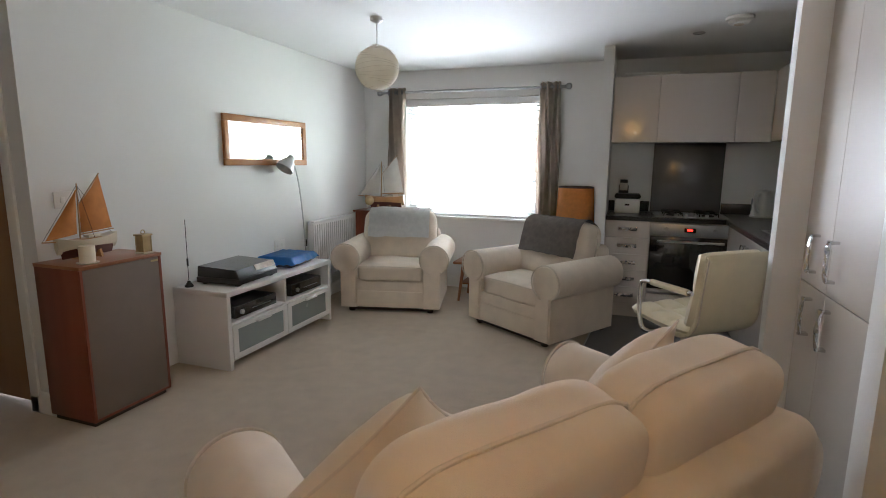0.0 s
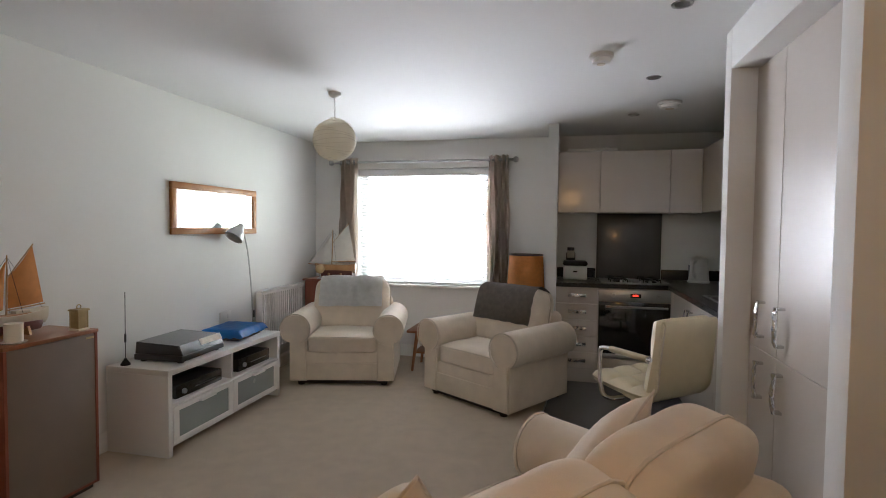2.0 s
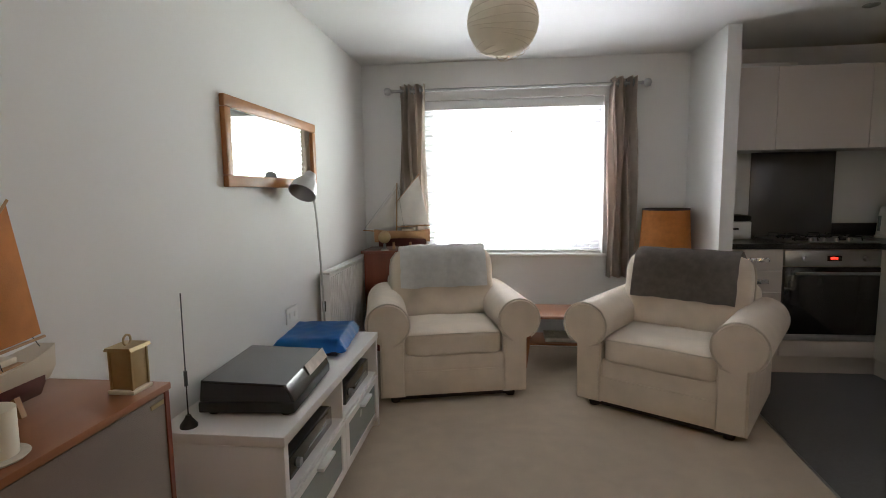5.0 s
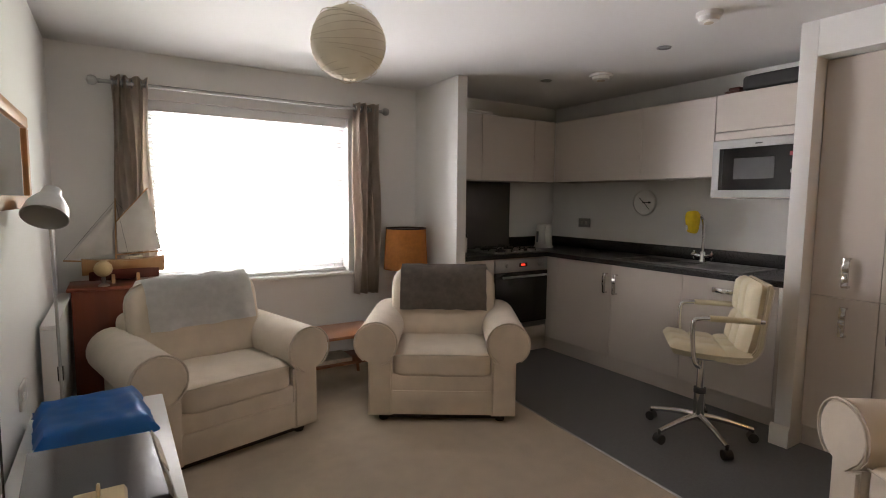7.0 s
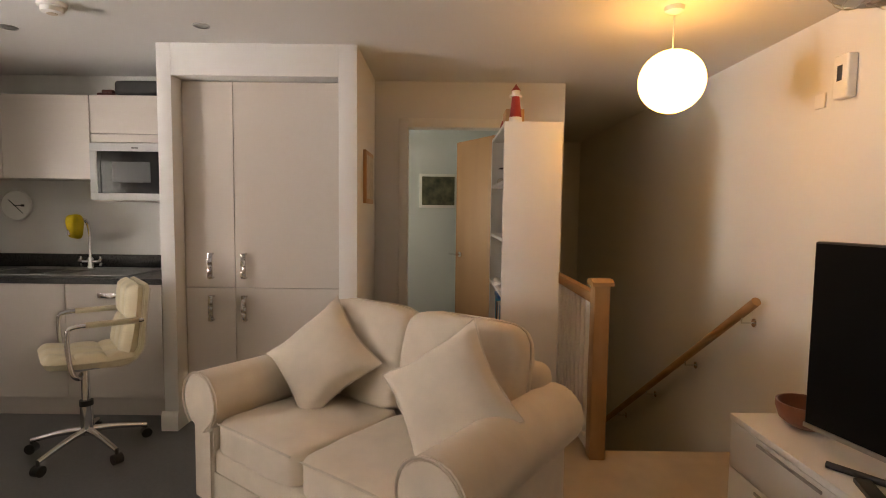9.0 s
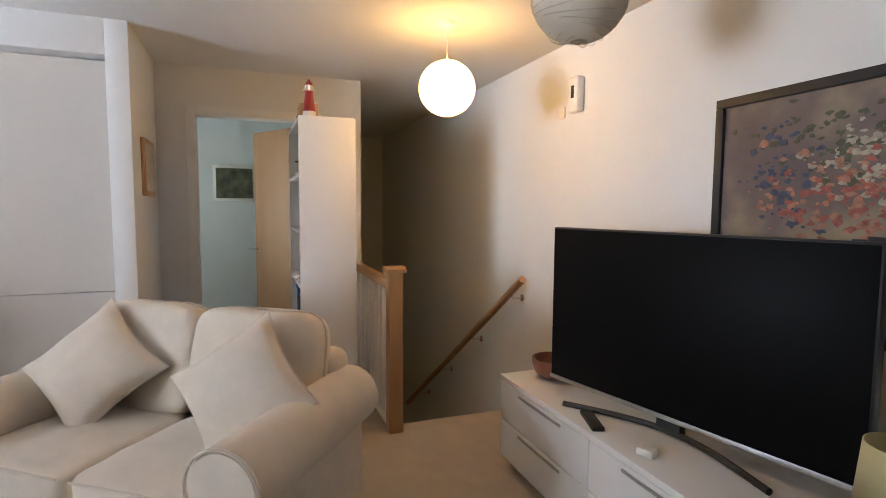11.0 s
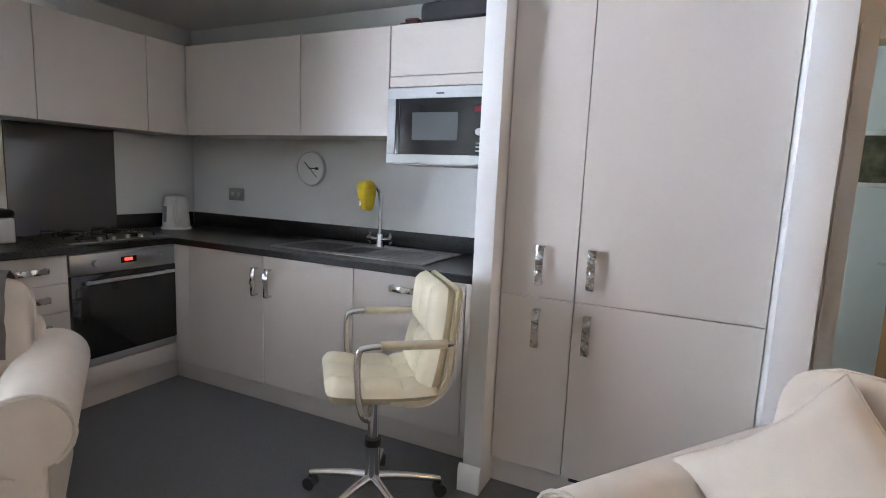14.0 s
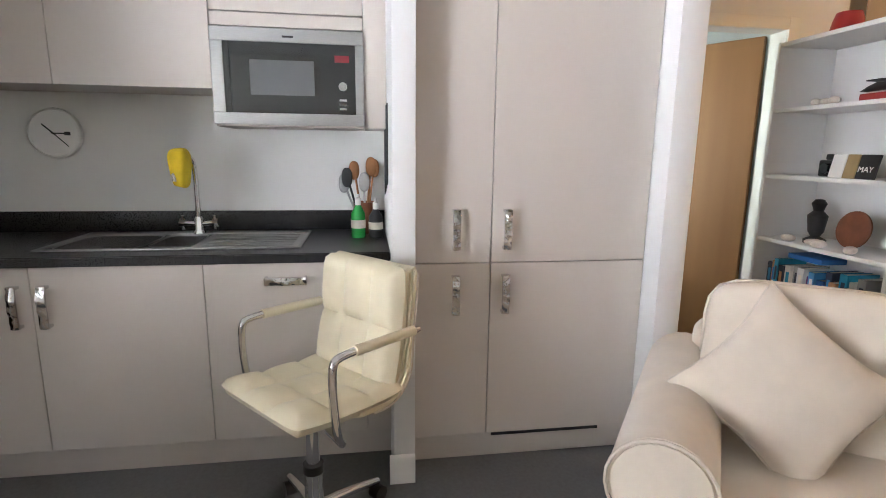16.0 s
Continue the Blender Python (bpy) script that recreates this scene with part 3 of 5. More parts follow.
def throw(name, label, mat, at, turn, w, front, back):
    """A folded cloth laid over the top of a chair's back."""
    t = thing(name, at, label, "throw", "throws", turn)
    zt = 0.91
    line = [(0.018 + 0.07 * k / 5, zt - 0.07 - front * (1 - k / 5)) for k in range(6)]
    line += [(0.11, zt - 0.03), (0.15, zt - 0.002), (0.2, zt + 0.006), (0.25, zt - 0.006), (0.3, zt - 0.04)]
    line += [(0.335, zt - 0.08 - back * k / 4) for k in range(5)]
    bm = bmesh.new()
    n = 26
    rows = [[bm.verts.new((-w / 2 + w * i / n + 0.006 * noise.noise(Vector((k * 0.7, i * 0.3, at[0]))), y + 0.012 * noise.noise(Vector((i * 0.35, k * 0.5, at[1]))), z + 0.012 * noise.noise(Vector((i * 0.25, at[0] + (0 if k > 2 else 3), 2))))) for i in range(n + 1)] for k, (y, z) in enumerate(line)]
    for a, b in zip(rows, rows[1:]):
        for i in range(n):
            bm.faces.new((a[i], a[i + 1], b[i + 1], b[i]))
    bmesh.ops.solidify(bm, geom=bm.faces[:], thickness=-0.014)
    part("cloth", bm, mat, t)


throw("throw", "white towelling throw over the back of an armchair", WHITETHROW, A1, 13.8, 0.6, 0.2, 0.2)
throw("throw", "taupe towelling throw over the back of an armchair", GREYTHROW, A2, -33, 0.6, 0.22, 0.2)


def scatter(label, local, tilt, spin, yaw=0):
    t = solid("scatter_cushion", pillow(0.46, 0.18), CREAM, label, "cushion", "scatter cushions on the sofa")
    edge = []
    for k in range(4):
        for i in range(12):
            w = 2 * i / 12 - 1
            p = 0.46 / 2 * (1 - 0.14 * (1 - w * w))
            x, z = ((p, w * p), (-w * p, p), (-p, -w * p), (w * p, -p))[k]
            edge.append((x, 0, z))
    part("seam", tube(edge + [edge[0]], 0.004, 6), PIPING, t)
    t.matrix_world = pose(*SOFA, 0, 0, SOFA_TURN) @ pose(*local, tilt, 0, yaw) @ pose(0, 0, 0, 0, spin, 0)


scatter("cream square cushion standing on its corner on the sofa", (-0.37, -0.01, 0.645), -30, 43, 16)
scatter("cream square cushion leaning against the sofa arm", (0.41, -0.045, 0.645), -30, 50, 6)


# ---- kitchen ----
def pull(parent, x, y, z, axis, long, flat=False):
    """A hammered chrome strap handle on two feet; axis: the way it stands out of the door."""
    bm = bmesh.new()
    n = 18
    rows = []
    for i in range(n + 1):
        u = i / n
        h = (u - 0.5) * long
        lift = 0.026 + 0.004 * math.sin(math.pi * u)
        row = []
        for px, py in ((-0.016, 0), (-0.015, 0.006), (-0.005, 0.008), (0.005, 0.008), (0.015, 0.006), (0.016, 0)):
            dent = 0.008 * noise.noise(Vector((px * 60 + y * 9, h * 42 + x * 5, y * 3 + z * 20))) if py > 0 else 0
            row.append(bm.verts.new((px, lift + py + dent, h)))
        rows.append(row)
    for a, b in zip(rows, rows[1:]):
        for k in range(6):
            bm.faces.new((a[k], a[(k + 1) % 6], b[(k + 1) % 6], b[k]))
    bm.faces.new(rows[0][::-1])
    bm.faces.new(rows[-1])
    for z0, z1 in ((-long / 2, -long / 2 + 0.011), (long / 2 - 0.011, long / 2)):
        box(-0.015, 0.015, 0, 0.029, z0, z1, 0.001, 1, bm)
    rot = {"-x": pose(0, 0, 0, 0, 0, 90), "-y": pose(0, 0, 0, 0, 0, 180)}[axis]
    bm = turned(bm, Matrix.Translation((x, y, z)) @ rot @ (pose(0, 0, 0, 0, 90, 0) if flat else Matrix.Identity(4)))
    part("handle", bm, HAMMERED, parent, "hammered chrome handle")


G = 0.0016
XF, YF = 3.64, -0.565


def unit_east(name, label, y0, y1, z0, z1, front, back, doors, handles, plinth=True, group="kitchen units"):
    """Cupboard whose doors face -x. doors: (y0, y1, z0, z1); handles: (door, y, z, flat)."""
    t = thing(name, (0, 0, 0), label, "kitchen cabinet", group)
    part("body", box(front + 0.021, back, y0 + 0.0005, y1 - 0.0005, z0, z1), CARCASS, t)
    made = [part("door", box(front, front + 0.019, a + G, b - G, c + G, d - G, 0.0015, 1), CABINET, t) for a, b, c, d in doors]
    for k, y, z, flat in handles:
        pull(made[k], front, y, z, "-x", 0.16, flat)
    return t


PL = 0.13
unit_east("base_cabinet", "cashmere gloss base cabinet beside the oven corner", -1.30, -0.7, PL, 0.874, XF, 4.25, [(-1.30, -0.7, PL, 0.874)], [(0, -1.25, 0.725, False)])
unit_east("base_cabinet", "cashmere gloss base cabinet under the sink", -1.91, -1.30, PL, 0.874, XF, 4.25, [(-1.91, -1.30, PL, 0.874)], [(0, -1.35, 0.725, False)])
unit_east("dishwasher", "built-in dishwasher behind a cashmere gloss door", -2.53, -1.91, PL, 0.874, XF, 4.25, [(-2.53, -1.91, PL, 0.874)], [(0, -2.22, 0.805, True)])
solid("filler_panel", box(XF + 0.002, 4.25, -2.63, -2.531, PL, 0.874, 0.001), CABINET, "narrow cashmere filler panel beside the pillar", "panel")
solid("filler_panel", box(XF + 0.002, XF + 0.02, -0.699, YF - 0.002, PL, 0.874, 0.001), CABINET, "narrow cashmere corner filler panel", "panel")
solid("plinth", box(XF + 0.05, XF + 0.066, -2.63, YF + 0.05, 0.0, PL - 0.002), CABINET, "cashmere plinth board under the sink run", "plinth")
solid("plinth", box(2.668, XF + 0.049, YF + 0.05, YF + 0.066, 0.0, PL - 0.002), CABINET, "cashmere plinth board under the oven run", "plinth")

drawers = thing("drawer_unit", (0, 0, 0), "cashmere gloss drawer unit with five drawers", "kitchen cabinet", "kitchen units")
part("body", box(2.668, 3.038, YF + 0.021, 0, PL, 0.874), CARCASS, drawers)
for i in range(5):
    z1 = 0.874 - 0.1476 * i
    d = part("drawer_front", box(2.668 + G, 3.038 - G, YF, YF + 0.019, z1 - 0.1476 + G, z1 - G, 0.0015, 1), CABINET, drawers)
    pull(d, 2.857, YF, z1 - 0.07, "-y", 0.16, True)

oven = thing("oven", (0, 0, 0), "built-in steel and black glass oven under the hob", "oven")
part("housing", box(3.04, 3.67, YF + 0.02, 0, PL, 0.874), CARCASS, oven)
panel = part("control_panel", box(3.044, 3.656, YF - 0.006, YF + 0.019, 0.76, 0.864, 0.003), STEEL, oven)
part("display", box(3.31, 3.40, YF - 0.008, YF - 0.0062, 0.795, 0.83), BLACKGLASS, panel)
part("clock_digits", box(3.33, 3.375, YF - 0.0095, YF - 0.0083, 0.806, 0.822), glow("red_digits", (1, 0.04, 0.02), 3.0), panel, "glowing red digits")
for x in (3.17, 3.55):
    part("knob", cyl((x, YF - 0.006, 0.812), (x, YF - 0.03, 0.812), 0.02, 0.017, 20), STEEL, panel)
ov_door = part("door", box(3.044, 3.656, YF - 0.01, YF + 0.019, 0.29, 0.752, 0.004), BLACKGLASS, oven)
part("trim", box(3.044, 3.656, YF - 0.004, YF + 0.019, 0.245, 0.286, 0.002), STEEL, oven)
bm = cyl((3.1, YF - 0.045, 0.715), (3.616, YF - 0.045, 0.715), 0.01, n=14)
for x in (3.13, 3.586):
    cyl((x, YF - 0.01, 0.715), (x, YF - 0.045, 0.715), 0.007, n=10, bm=bm)
part("handle", bm, STEEL, ov_door)
part("lower_panel", box(3.044, 3.656, YF, YF + 0.019, PL + 0.002, 0.24, 0.001), CABINET, oven)

wt = thing("worktop", (0, 0, 0), "black laminate worktop with matching upstand", "worktop")
part("top", prism([(2.668, -0.59), (3.615, -0.59), (3.615, -2.63), (4.249, -2.63), (4.249, -0.001), (2.668, -0.001)], 0.876, 0.914, "z", bevel=0.004), WORKTOP, wt)
part("upstand", box(2.668, 3.038, -0.016, -0.001, 0.915, 1.012, 0.002), WORKTOP, wt)
part("upstand", box(3.655, 4.232, -0.016, -0.001, 0.915, 1.012, 0.002), WORKTOP, wt)
part("upstand", box(4.233, 4.249, -2.63, -0.017, 0.915, 1.012, 0.002), WORKTOP, wt)
solid("splashback", box(3.049, 3.65, -0.012, -0.001, 0.915, 1.555, 0.001), GREYGLASS, "dark grey glass splashback behind the hob", "splashback")

hob = thing("hob", (0, 0, 0), "steel gas hob with black pan supports", "hob")
part("plate", box(3.07, 3.65, -0.53, -0.07, 0.915, 0.922, 0.002), STEEL, hob)
for x in (3.22, 3.5):
    for y in (-0.41, -0.19):
        ring = part("burner", lathe([(0.05, 0), (0.05, 0.01), (0.035, 0.012), (0.035, 0.018), (0.0, 0.02)], 20, (x, y, 0.922)), BLACK, hob)
        for k in range(4):
            sup = bmesh.new()
            c, s = math.cos(k * math.pi / 2 + 0.78), math.sin(k * math.pi / 2 + 0.78)
            tube([(x + 0.03 * c, y + 0.03 * s, 0.949), (x + 0.1 * c, y + 0.1 * s, 0.949), (x + 0.105 * c, y + 0.105 * s, 0.922)], 0.005, 6, sup)
            part("pan_support", sup, BLACK, hob)
for k in range(4):
    part("knob", cyl((3.24 + 0.08 * k, -0.5, 0.922), (3.24 + 0.08 * k, -0.5, 0.943), 0.017, 0.014, 16), STEEL, hob)


def wall_unit_north(x0, x1, label):
    t = thing("wall_cabinet", (0, 0, 0), label, "kitchen cabinet", "kitchen units")
    part("body", box(x0 + 0.0005, x1 - 0.0005, -0.328, -0.001, 1.555, 2.12), CARCASS, t)
    part("door", box(x0 + G, x1 - G, -0.35, -0.331, 1.553, 2.12, 0.0015, 1), CABINET, t)


wall_unit_north(2.668, 3.05, "narrow cashmere gloss wall cabinet beside the partition")
wall_unit_north(3.05, 3.655, "cashmere gloss wall cabinet housing the cooker hood")
wall_unit_north(3.655, 3.919, "cashmere gloss corner wall cabinet")
unit_east("wall_cabinet", "cashmere gloss wall cabinet above the sink", -1.315, -0.352, 1.555, 2.12, 3.92, 4.25, [(-1.315, -0.352, 1.553, 2.12)], [])
unit_east("wall_cabinet", "cashmere gloss wall cabinet beside the microwave", -1.917, -1.315, 1.555, 2.12, 3.92, 4.25, [(-1.917, -1.315, 1.553, 2.12)], [])
mwc = unit_east("wall_cabinet", "cashmere gloss cabinet above the built-in microwave", -2.535, -1.919, 1.405, 2.12, 3.92, 4.25, [(-2.535, -1.919, 1.86, 2.12), (-2.535, -1.919, 1.803, 1.858)], [])
solid("filler_panel", box(3.922, 4.25, -2.63, -2.536, 1.405, 2.12, 0.001), CABINET, "narrow cashmere filler above the worktop end", "panel")

mw = thing("microwave", (0, 0, 0), "built-in steel framed microwave with black glass door", "microwave")
fr = bmesh.new()
for b_ in ((-2.535, -1.919, 1.743, 1.798), (-2.535, -1.919, 1.412, 1.46), (-1.968, -1.919, 1.46, 1.743), (-2.535, -2.5, 1.46, 1.743)):
    box(3.905, 3.919, *b_, 0.002, 1, fr)
part("frame", fr, STEEL, mw)
md = part("door", box(3.909, 3.919, -2.5, -1.968, 1.46, 1.743), BLACKGLASS, mw)
part("viewing_window", box(3.9065, 3.9085, -2.33, -2.07, 1.533, 1.673), material("microwave_mesh", (0.12, 0.125, 0.13), 0.15, vary=0.1, coat=0.4), md)
part("gap", box(3.9065, 3.9085, -1.995, -1.99, 1.46, 1.743), BLACK, md)
part("dial", cyl((3.909, -2.447, 1.575), (3.89, -2.447, 1.575), 0.018, 0.016, 20), STEEL, mw)
part("display", box(3.907, 3.9088, -2.475, -2.415, 1.672, 1.7), material("red_display", (0.25, 0.04, 0.05), 0.2), mw)
for k in range(3):
    part("button", box(3.906, 3.9088, -2.462, -2.432, 1.515 - 0.018 * k, 1.523 - 0.018 * k), STEEL, mw)
part("badge", box(3.9038, 3.9048, -2.25, -2.205, 1.762, 1.77), BLACK, mw)

tall = [(-3.03, -2.718), (-3.694, -3.03)]
for k, (lb, hz) in enumerate((("narrow cashmere gloss larder unit built into the wall", -2.885), ("wide cashmere gloss fridge housing built into the wall", -3.09))):
    a, b = tall[k]
    unit_east("tall_cabinet", lb, a, b, 0.12, 2.137, 3.572, 4.25, [(a, b, 0.12, 0.872), (a, b, 0.872, 2.135)], [(0, hz, 0.745, False), (1, hz, 1.01, False)], group="built-in tall units")
solid("plinth", box(3.602, 3.618, -3.696, -2.716, 0.0, 0.118), CABINET, "cashmere plinth board under the tall units", "plinth")
solid("vent_grille", box(3.594, 3.601, -3.55, -3.06, 0.095, 0.117), BLACK, "dark ventilation strip under the fridge door", "vent")

sink = thing("sink", (0, 0, 0), "stainless steel sink with one and a half bowls", "sink")
SX0, SX1, SY0, SY1, SZ = 3.72, 4.18, -2.27, -1.27, 0.915


def bowl(y0, y1, x0, x1, d):
    bm = bmesh.new()
    n = 28
    rings = []
    for sc, z in ((1.0, 0.006), (0.97, 0.0), (0.93, -d * 0.8), (0.8, -d), (0.0, -d - 0.004)):
        ring = []
        for i in range(n):
            a = 2 * math.pi * i / n
            c, s = math.cos(a), math.sin(a)
            k = (abs(c) ** 6 + abs(s) ** 6) ** (-1 / 6)
            ring.append(bm.verts.new(((x0 + x1) / 2 + c * k * sc * (x1 - x0) / 2, (y0 + y1) / 2 + s * k * sc * (y1 - y0) / 2, SZ + z)))
        rings.append(ring)
    for a, b in zip(rings, rings[1:]):
        for i in range(n):
            bm.faces.new((a[i], a[(i + 1) % n], b[(i + 1) % n], b[i]))
    return bm


rim = bmesh.new()
for b_ in ((SX0, SX1, SY1 - 0.03, SY1), (SX0, SX1, SY0, SY0 + 0.015), (SX0, SX0 + 0.025, SY0, SY1), (SX1 - 0.075, SX1, SY0, SY1)):
    box(*b_, SZ, SZ + 0.007, 0.003, 2, rim)
part("rim", rim, STEEL, sink)
part("drainer", box(SX0 + 0.025, SX1 - 0.075, SY0 + 0.015, -1.83, SZ, SZ + 0.003), STEEL, sink)
for k in range(7):
    part("drainer_rib", box(SX0 + 0.06 + 0.045 * k, SX0 + 0.068 + 0.045 * k, SY0 + 0.04, -1.87, SZ + 0.003, SZ + 0.006, 0.0015, 1), STEEL, sink)
part("large_bowl", bowl(-1.64, -1.30, SX0 + 0.025, SX1 - 0.075, 0.02), STEEL, sink)
part("small_bowl", bowl(-1.83, -1.65, SX0 + 0.06, SX1 - 0.1, 0.02), STEEL, sink)
part("washing_water", lathe([(0.15, 0), (0.14, 0.003), (0, 0.003)], 24, (3.92, -1.47, SZ - 0.02)), material("cream_bowl", (0.6, 0.57, 0.45), 0.4), sink, "cream washing-up bowl")

tap = thing("tap", (4.10, -1.77, SZ + 0.006), "chrome kitchen tap with two cross handles", "tap")
part("base", lathe([(0.028, 0), (0.028, 0.01), (0.02, 0.02), (0.02, 0.07), (0.014, 0.08), (0, 0.08)], 20), CHROME, tap)
part("spout", tube([(0, 0, 0.07), (0, 0, 0.3), (-0.03, 0.01, 0.36), (-0.11, 0.03, 0.36), (-0.15, 0.04, 0.3), (-0.15, 0.04, 0.25)], 0.012, 12, smooth=3), CHROME, tap)
for s in (-1, 1):
    bm = cyl((0, 0, 0.045), (0, 0.06 * s, 0.05), 0.011, n=12)
    cyl((0, 0.06 * s, 0.05), (0, 0.085 * s, 0.052), 0.02, n=4, bm=bm)
    cyl((0, 0.07 * s, 0.02), (0, 0.07 * s, 0.085), 0.007, n=8, bm=bm)
    part("handle", bm, CHROME, tap)
clothbm = soft(-0.115, 0.03, 0.3, 0.1, 0.07, 0.17, 4, 12, 0.02)
solid("dish_cloth", turned(clothbm, Matrix.Translation((4.10, -1.77, SZ + 0.006))), YELLOWCLOTH, "yellow dish cloth hung over the tap spout", "cloth")

clock = thing("wall_clock", (4.247, -1.14, 1.37), "round white wall clock above the worktop", "clock")
part("case", turned(lathe([(0.0, 0), (0.11, 0.0), (0.115, 0.01), (0.112, 0.03), (0.104, 0.034), (0.102, 0.028)], 40), pose(0, 0, 0, 0, -90, 0)), GLOSSWHITE, clock)
part("face", turned(lathe([(0.102, 0.0265), (0, 0.027)], 40), pose(0, 0, 0, 0, -90, 0)), WHITELAM, clock)
for ang, ln, w in ((-48, 0.06, 0.006), (135, 0.082, 0.004), (90, 0.05, 0.006)):
    part("pointer", turned(box(-0.002, 0, -w / 2, w / 2, -0.01, ln), pose(-0.03, 0, 0) @ pose(0, 0, 0, ang)), BLACK, clock)
part("window", box(-0.031, -0.029, -0.07, -0.045, -0.008, 0.008), BLACK, clock)


def plate(name, at, turn, label, w=0.146, h=0.086, rockers=2):
    t = thing(name, at, label, "switch", "", turn)
    part("plate", box(-w / 2, w / 2, -0.009, 0, -h / 2, h / 2, 0.003), GLOSSWHITE if name != "wall_socket" else STEEL, t)
    for k in range(rockers):
        x = (k - (rockers - 1) / 2) * w / 2.4
        part("rocker", box(x - 0.012, x + 0.012, -0.013, -0.008, -0.016, 0.016, 0.002), GLOSSWHITE, t)


plate("wall_socket", (4.249, -0.45, 1.165), -90, "brushed steel double socket above the worktop")
plate("light_switch", (0.001, -3.4, 1.15), 90, "white plastic light switch on the wall")
plate("wall_plate", (0.001, -1.62, 0.64), 90, "white double wall socket above the media unit")

kettle = thing("kettle", (3.95, -0.19, 0.915), "white plastic jug kettle on the worktop", "kettle")
part("jug", lathe([(0.085, 0), (0.088, 0.02), (0.08, 0.14), (0.07, 0.21), (0.062, 0.225), (0.0, 0.24)], 28), GLOSSWHITE, kettle)
part("base", lathe([(0.0, -0.001), (0.095, 0), (0.095, 0.015), (0.086, 0.019)], 28), GLOSSWHITE, kettle)
part("handle", tube([(-0.04, -0.055, 0.2), (-0.075, -0.1, 0.19), (-0.075, -0.1, 0.08), (-0.045, -0.065, 0.05)], 0.012, 10, smooth=2), GLOSSWHITE, kettle)
part("water_gauge", box(-0.088, -0.078, -0.012, 0.012, 0.05, 0.16, 0.003), material("gauge", (0.3, 0.33, 0.36), 0.2), kettle)

toaster = thing("bread_bin", (2.84, -0.2, 0.915), "small white box with dark lid on the worktop", "box")
part("body", box(-0.11, 0.11, -0.09, 0.09, 0, 0.13, 0.01, 3), GLOSSWHITE, toaster)
part("lid", box(-0.115, 0.115, -0.095, 0.12, 0.131, 0.175, 0.02, 3), BLACK, toaster)
part("clasp", box(-0.02, 0.02, -0.096, -0.09, 0.07, 0.085, 0.002), BLACK, toaster)
jar = thing("storage_jar", (2.80, -0.06, 0.915), "dark jar with pale label behind the box", "jar")
part("jar", lathe([(0.042, 0), (0.045, 0.02), (0.045, 0.24), (0.035, 0.26), (0.035, 0.3), (0, 0.3)], 20), BLACK, jar)
part("label", box(-0.035, 0.035, -0.0475, -0.0455, 0.2, 0.27), STONE, jar)

pot = thing("utensil_pot", (4.13, -2.53, 0.915), "terracotta pot full of wooden and steel utensils", "utensil pot")
part("pot", lathe([(0.05, 0), (0.055, 0.15), (0.05, 0.15), (0.047, 0.02), (0, 0.02)], 24), TERRACOTTA, pot)
for k, (dx, dy, h, m_) in enumerate(((-0.04, 0.05, 0.3, BLACK), (0.01, 0.03, 0.33, SPOON), (-0.02, -0.02, 0.35, SPOON), (0.03, -0.03, 0.34, SPOON), (-0.05, 0.0, 0.28, STEEL), (-0.01, 0.06, 0.27, STEEL))):
    bm = tube([(dx * 0.3, dy * 0.3, 0.03), (dx * 1.4, dy * 1.4, h - 0.06)], 0.005, 8)
    soft(dx * 1.6, dy * 1.6, h - 0.03, 0.014, 0.05, 0.09, 2.4, 5, bm=bm)
    part("spoon", bm, m_, pot)
for y, lb, m_, h in ((-2.50, "green washing-up liquid bottle with white cap", GREEN, 0.15), (-2.58, "dark soap bottle with white pump", BLACK, 0.13)):
    t = thing("soap_bottle", (3.98, y, 0.915), lb, "bottle")
    part("bottle", lathe([(0.03, 0), (0.033, 0.01), (0.032, h * 0.75), (0.015, h * 0.95), (0.013, h), (0, h)], 20), m_, t)
    part("cap", lathe([(0.014, h), (0.014, h + 0.03), (0.006, h + 0.035), (0.005, h + 0.05), (0, h + 0.05)], 14), GLOSSWHITE, t)
    part("label", lathe([(0.0335, h * 0.3), (0.0337, h * 0.55)], 20), STONE, t)
rack = thing("knife_rack", (0, 0, 0), "magnetic rack of dark kitchen knives on the pillar", "knife rack")
part("bar", box(3.72, 4.08, -2.63, -2.63, 1.36, 1.40, 0.003), BLACK, rack)
for k in range(4):
    x = 3.76 + 0.09 * k
    part("knife", prism([(x - 0.012, 1.2 - 0.02 * k), (x, 1.17 - 0.02 * k), (x + 0.014, 1.22), (x + 0.012, 1.4), (x + 0.012, 1.5), (x - 0.012, 1.5)], -2.629, -2.624, "y"), BLACK, rack)

solid("black_case", soft(4.05, -2.28, 2.175, 0.24, 0.42, 0.1, 8, 8), BLACK, "black case lying on top of the wall cabinets", "case")
bm = box(3.98, 4.1, -2.04, -1.93, 2.121, 2.15, 0.01)
box(4.0, 4.08, -2.03, -1.95, 2.15, 2.175, 0.01, bm=bm)
solid("folded_cloth", bm, HULLRED, "small dark red bundle on the wall cabinets", "cloth")
solid("hood_duct", box(2.75, 3.2, -0.3, -0.05, 2.121, 2.16, 0.01), GLOSSWHITE, "flat white extractor duct on the wall cabinets", "duct")

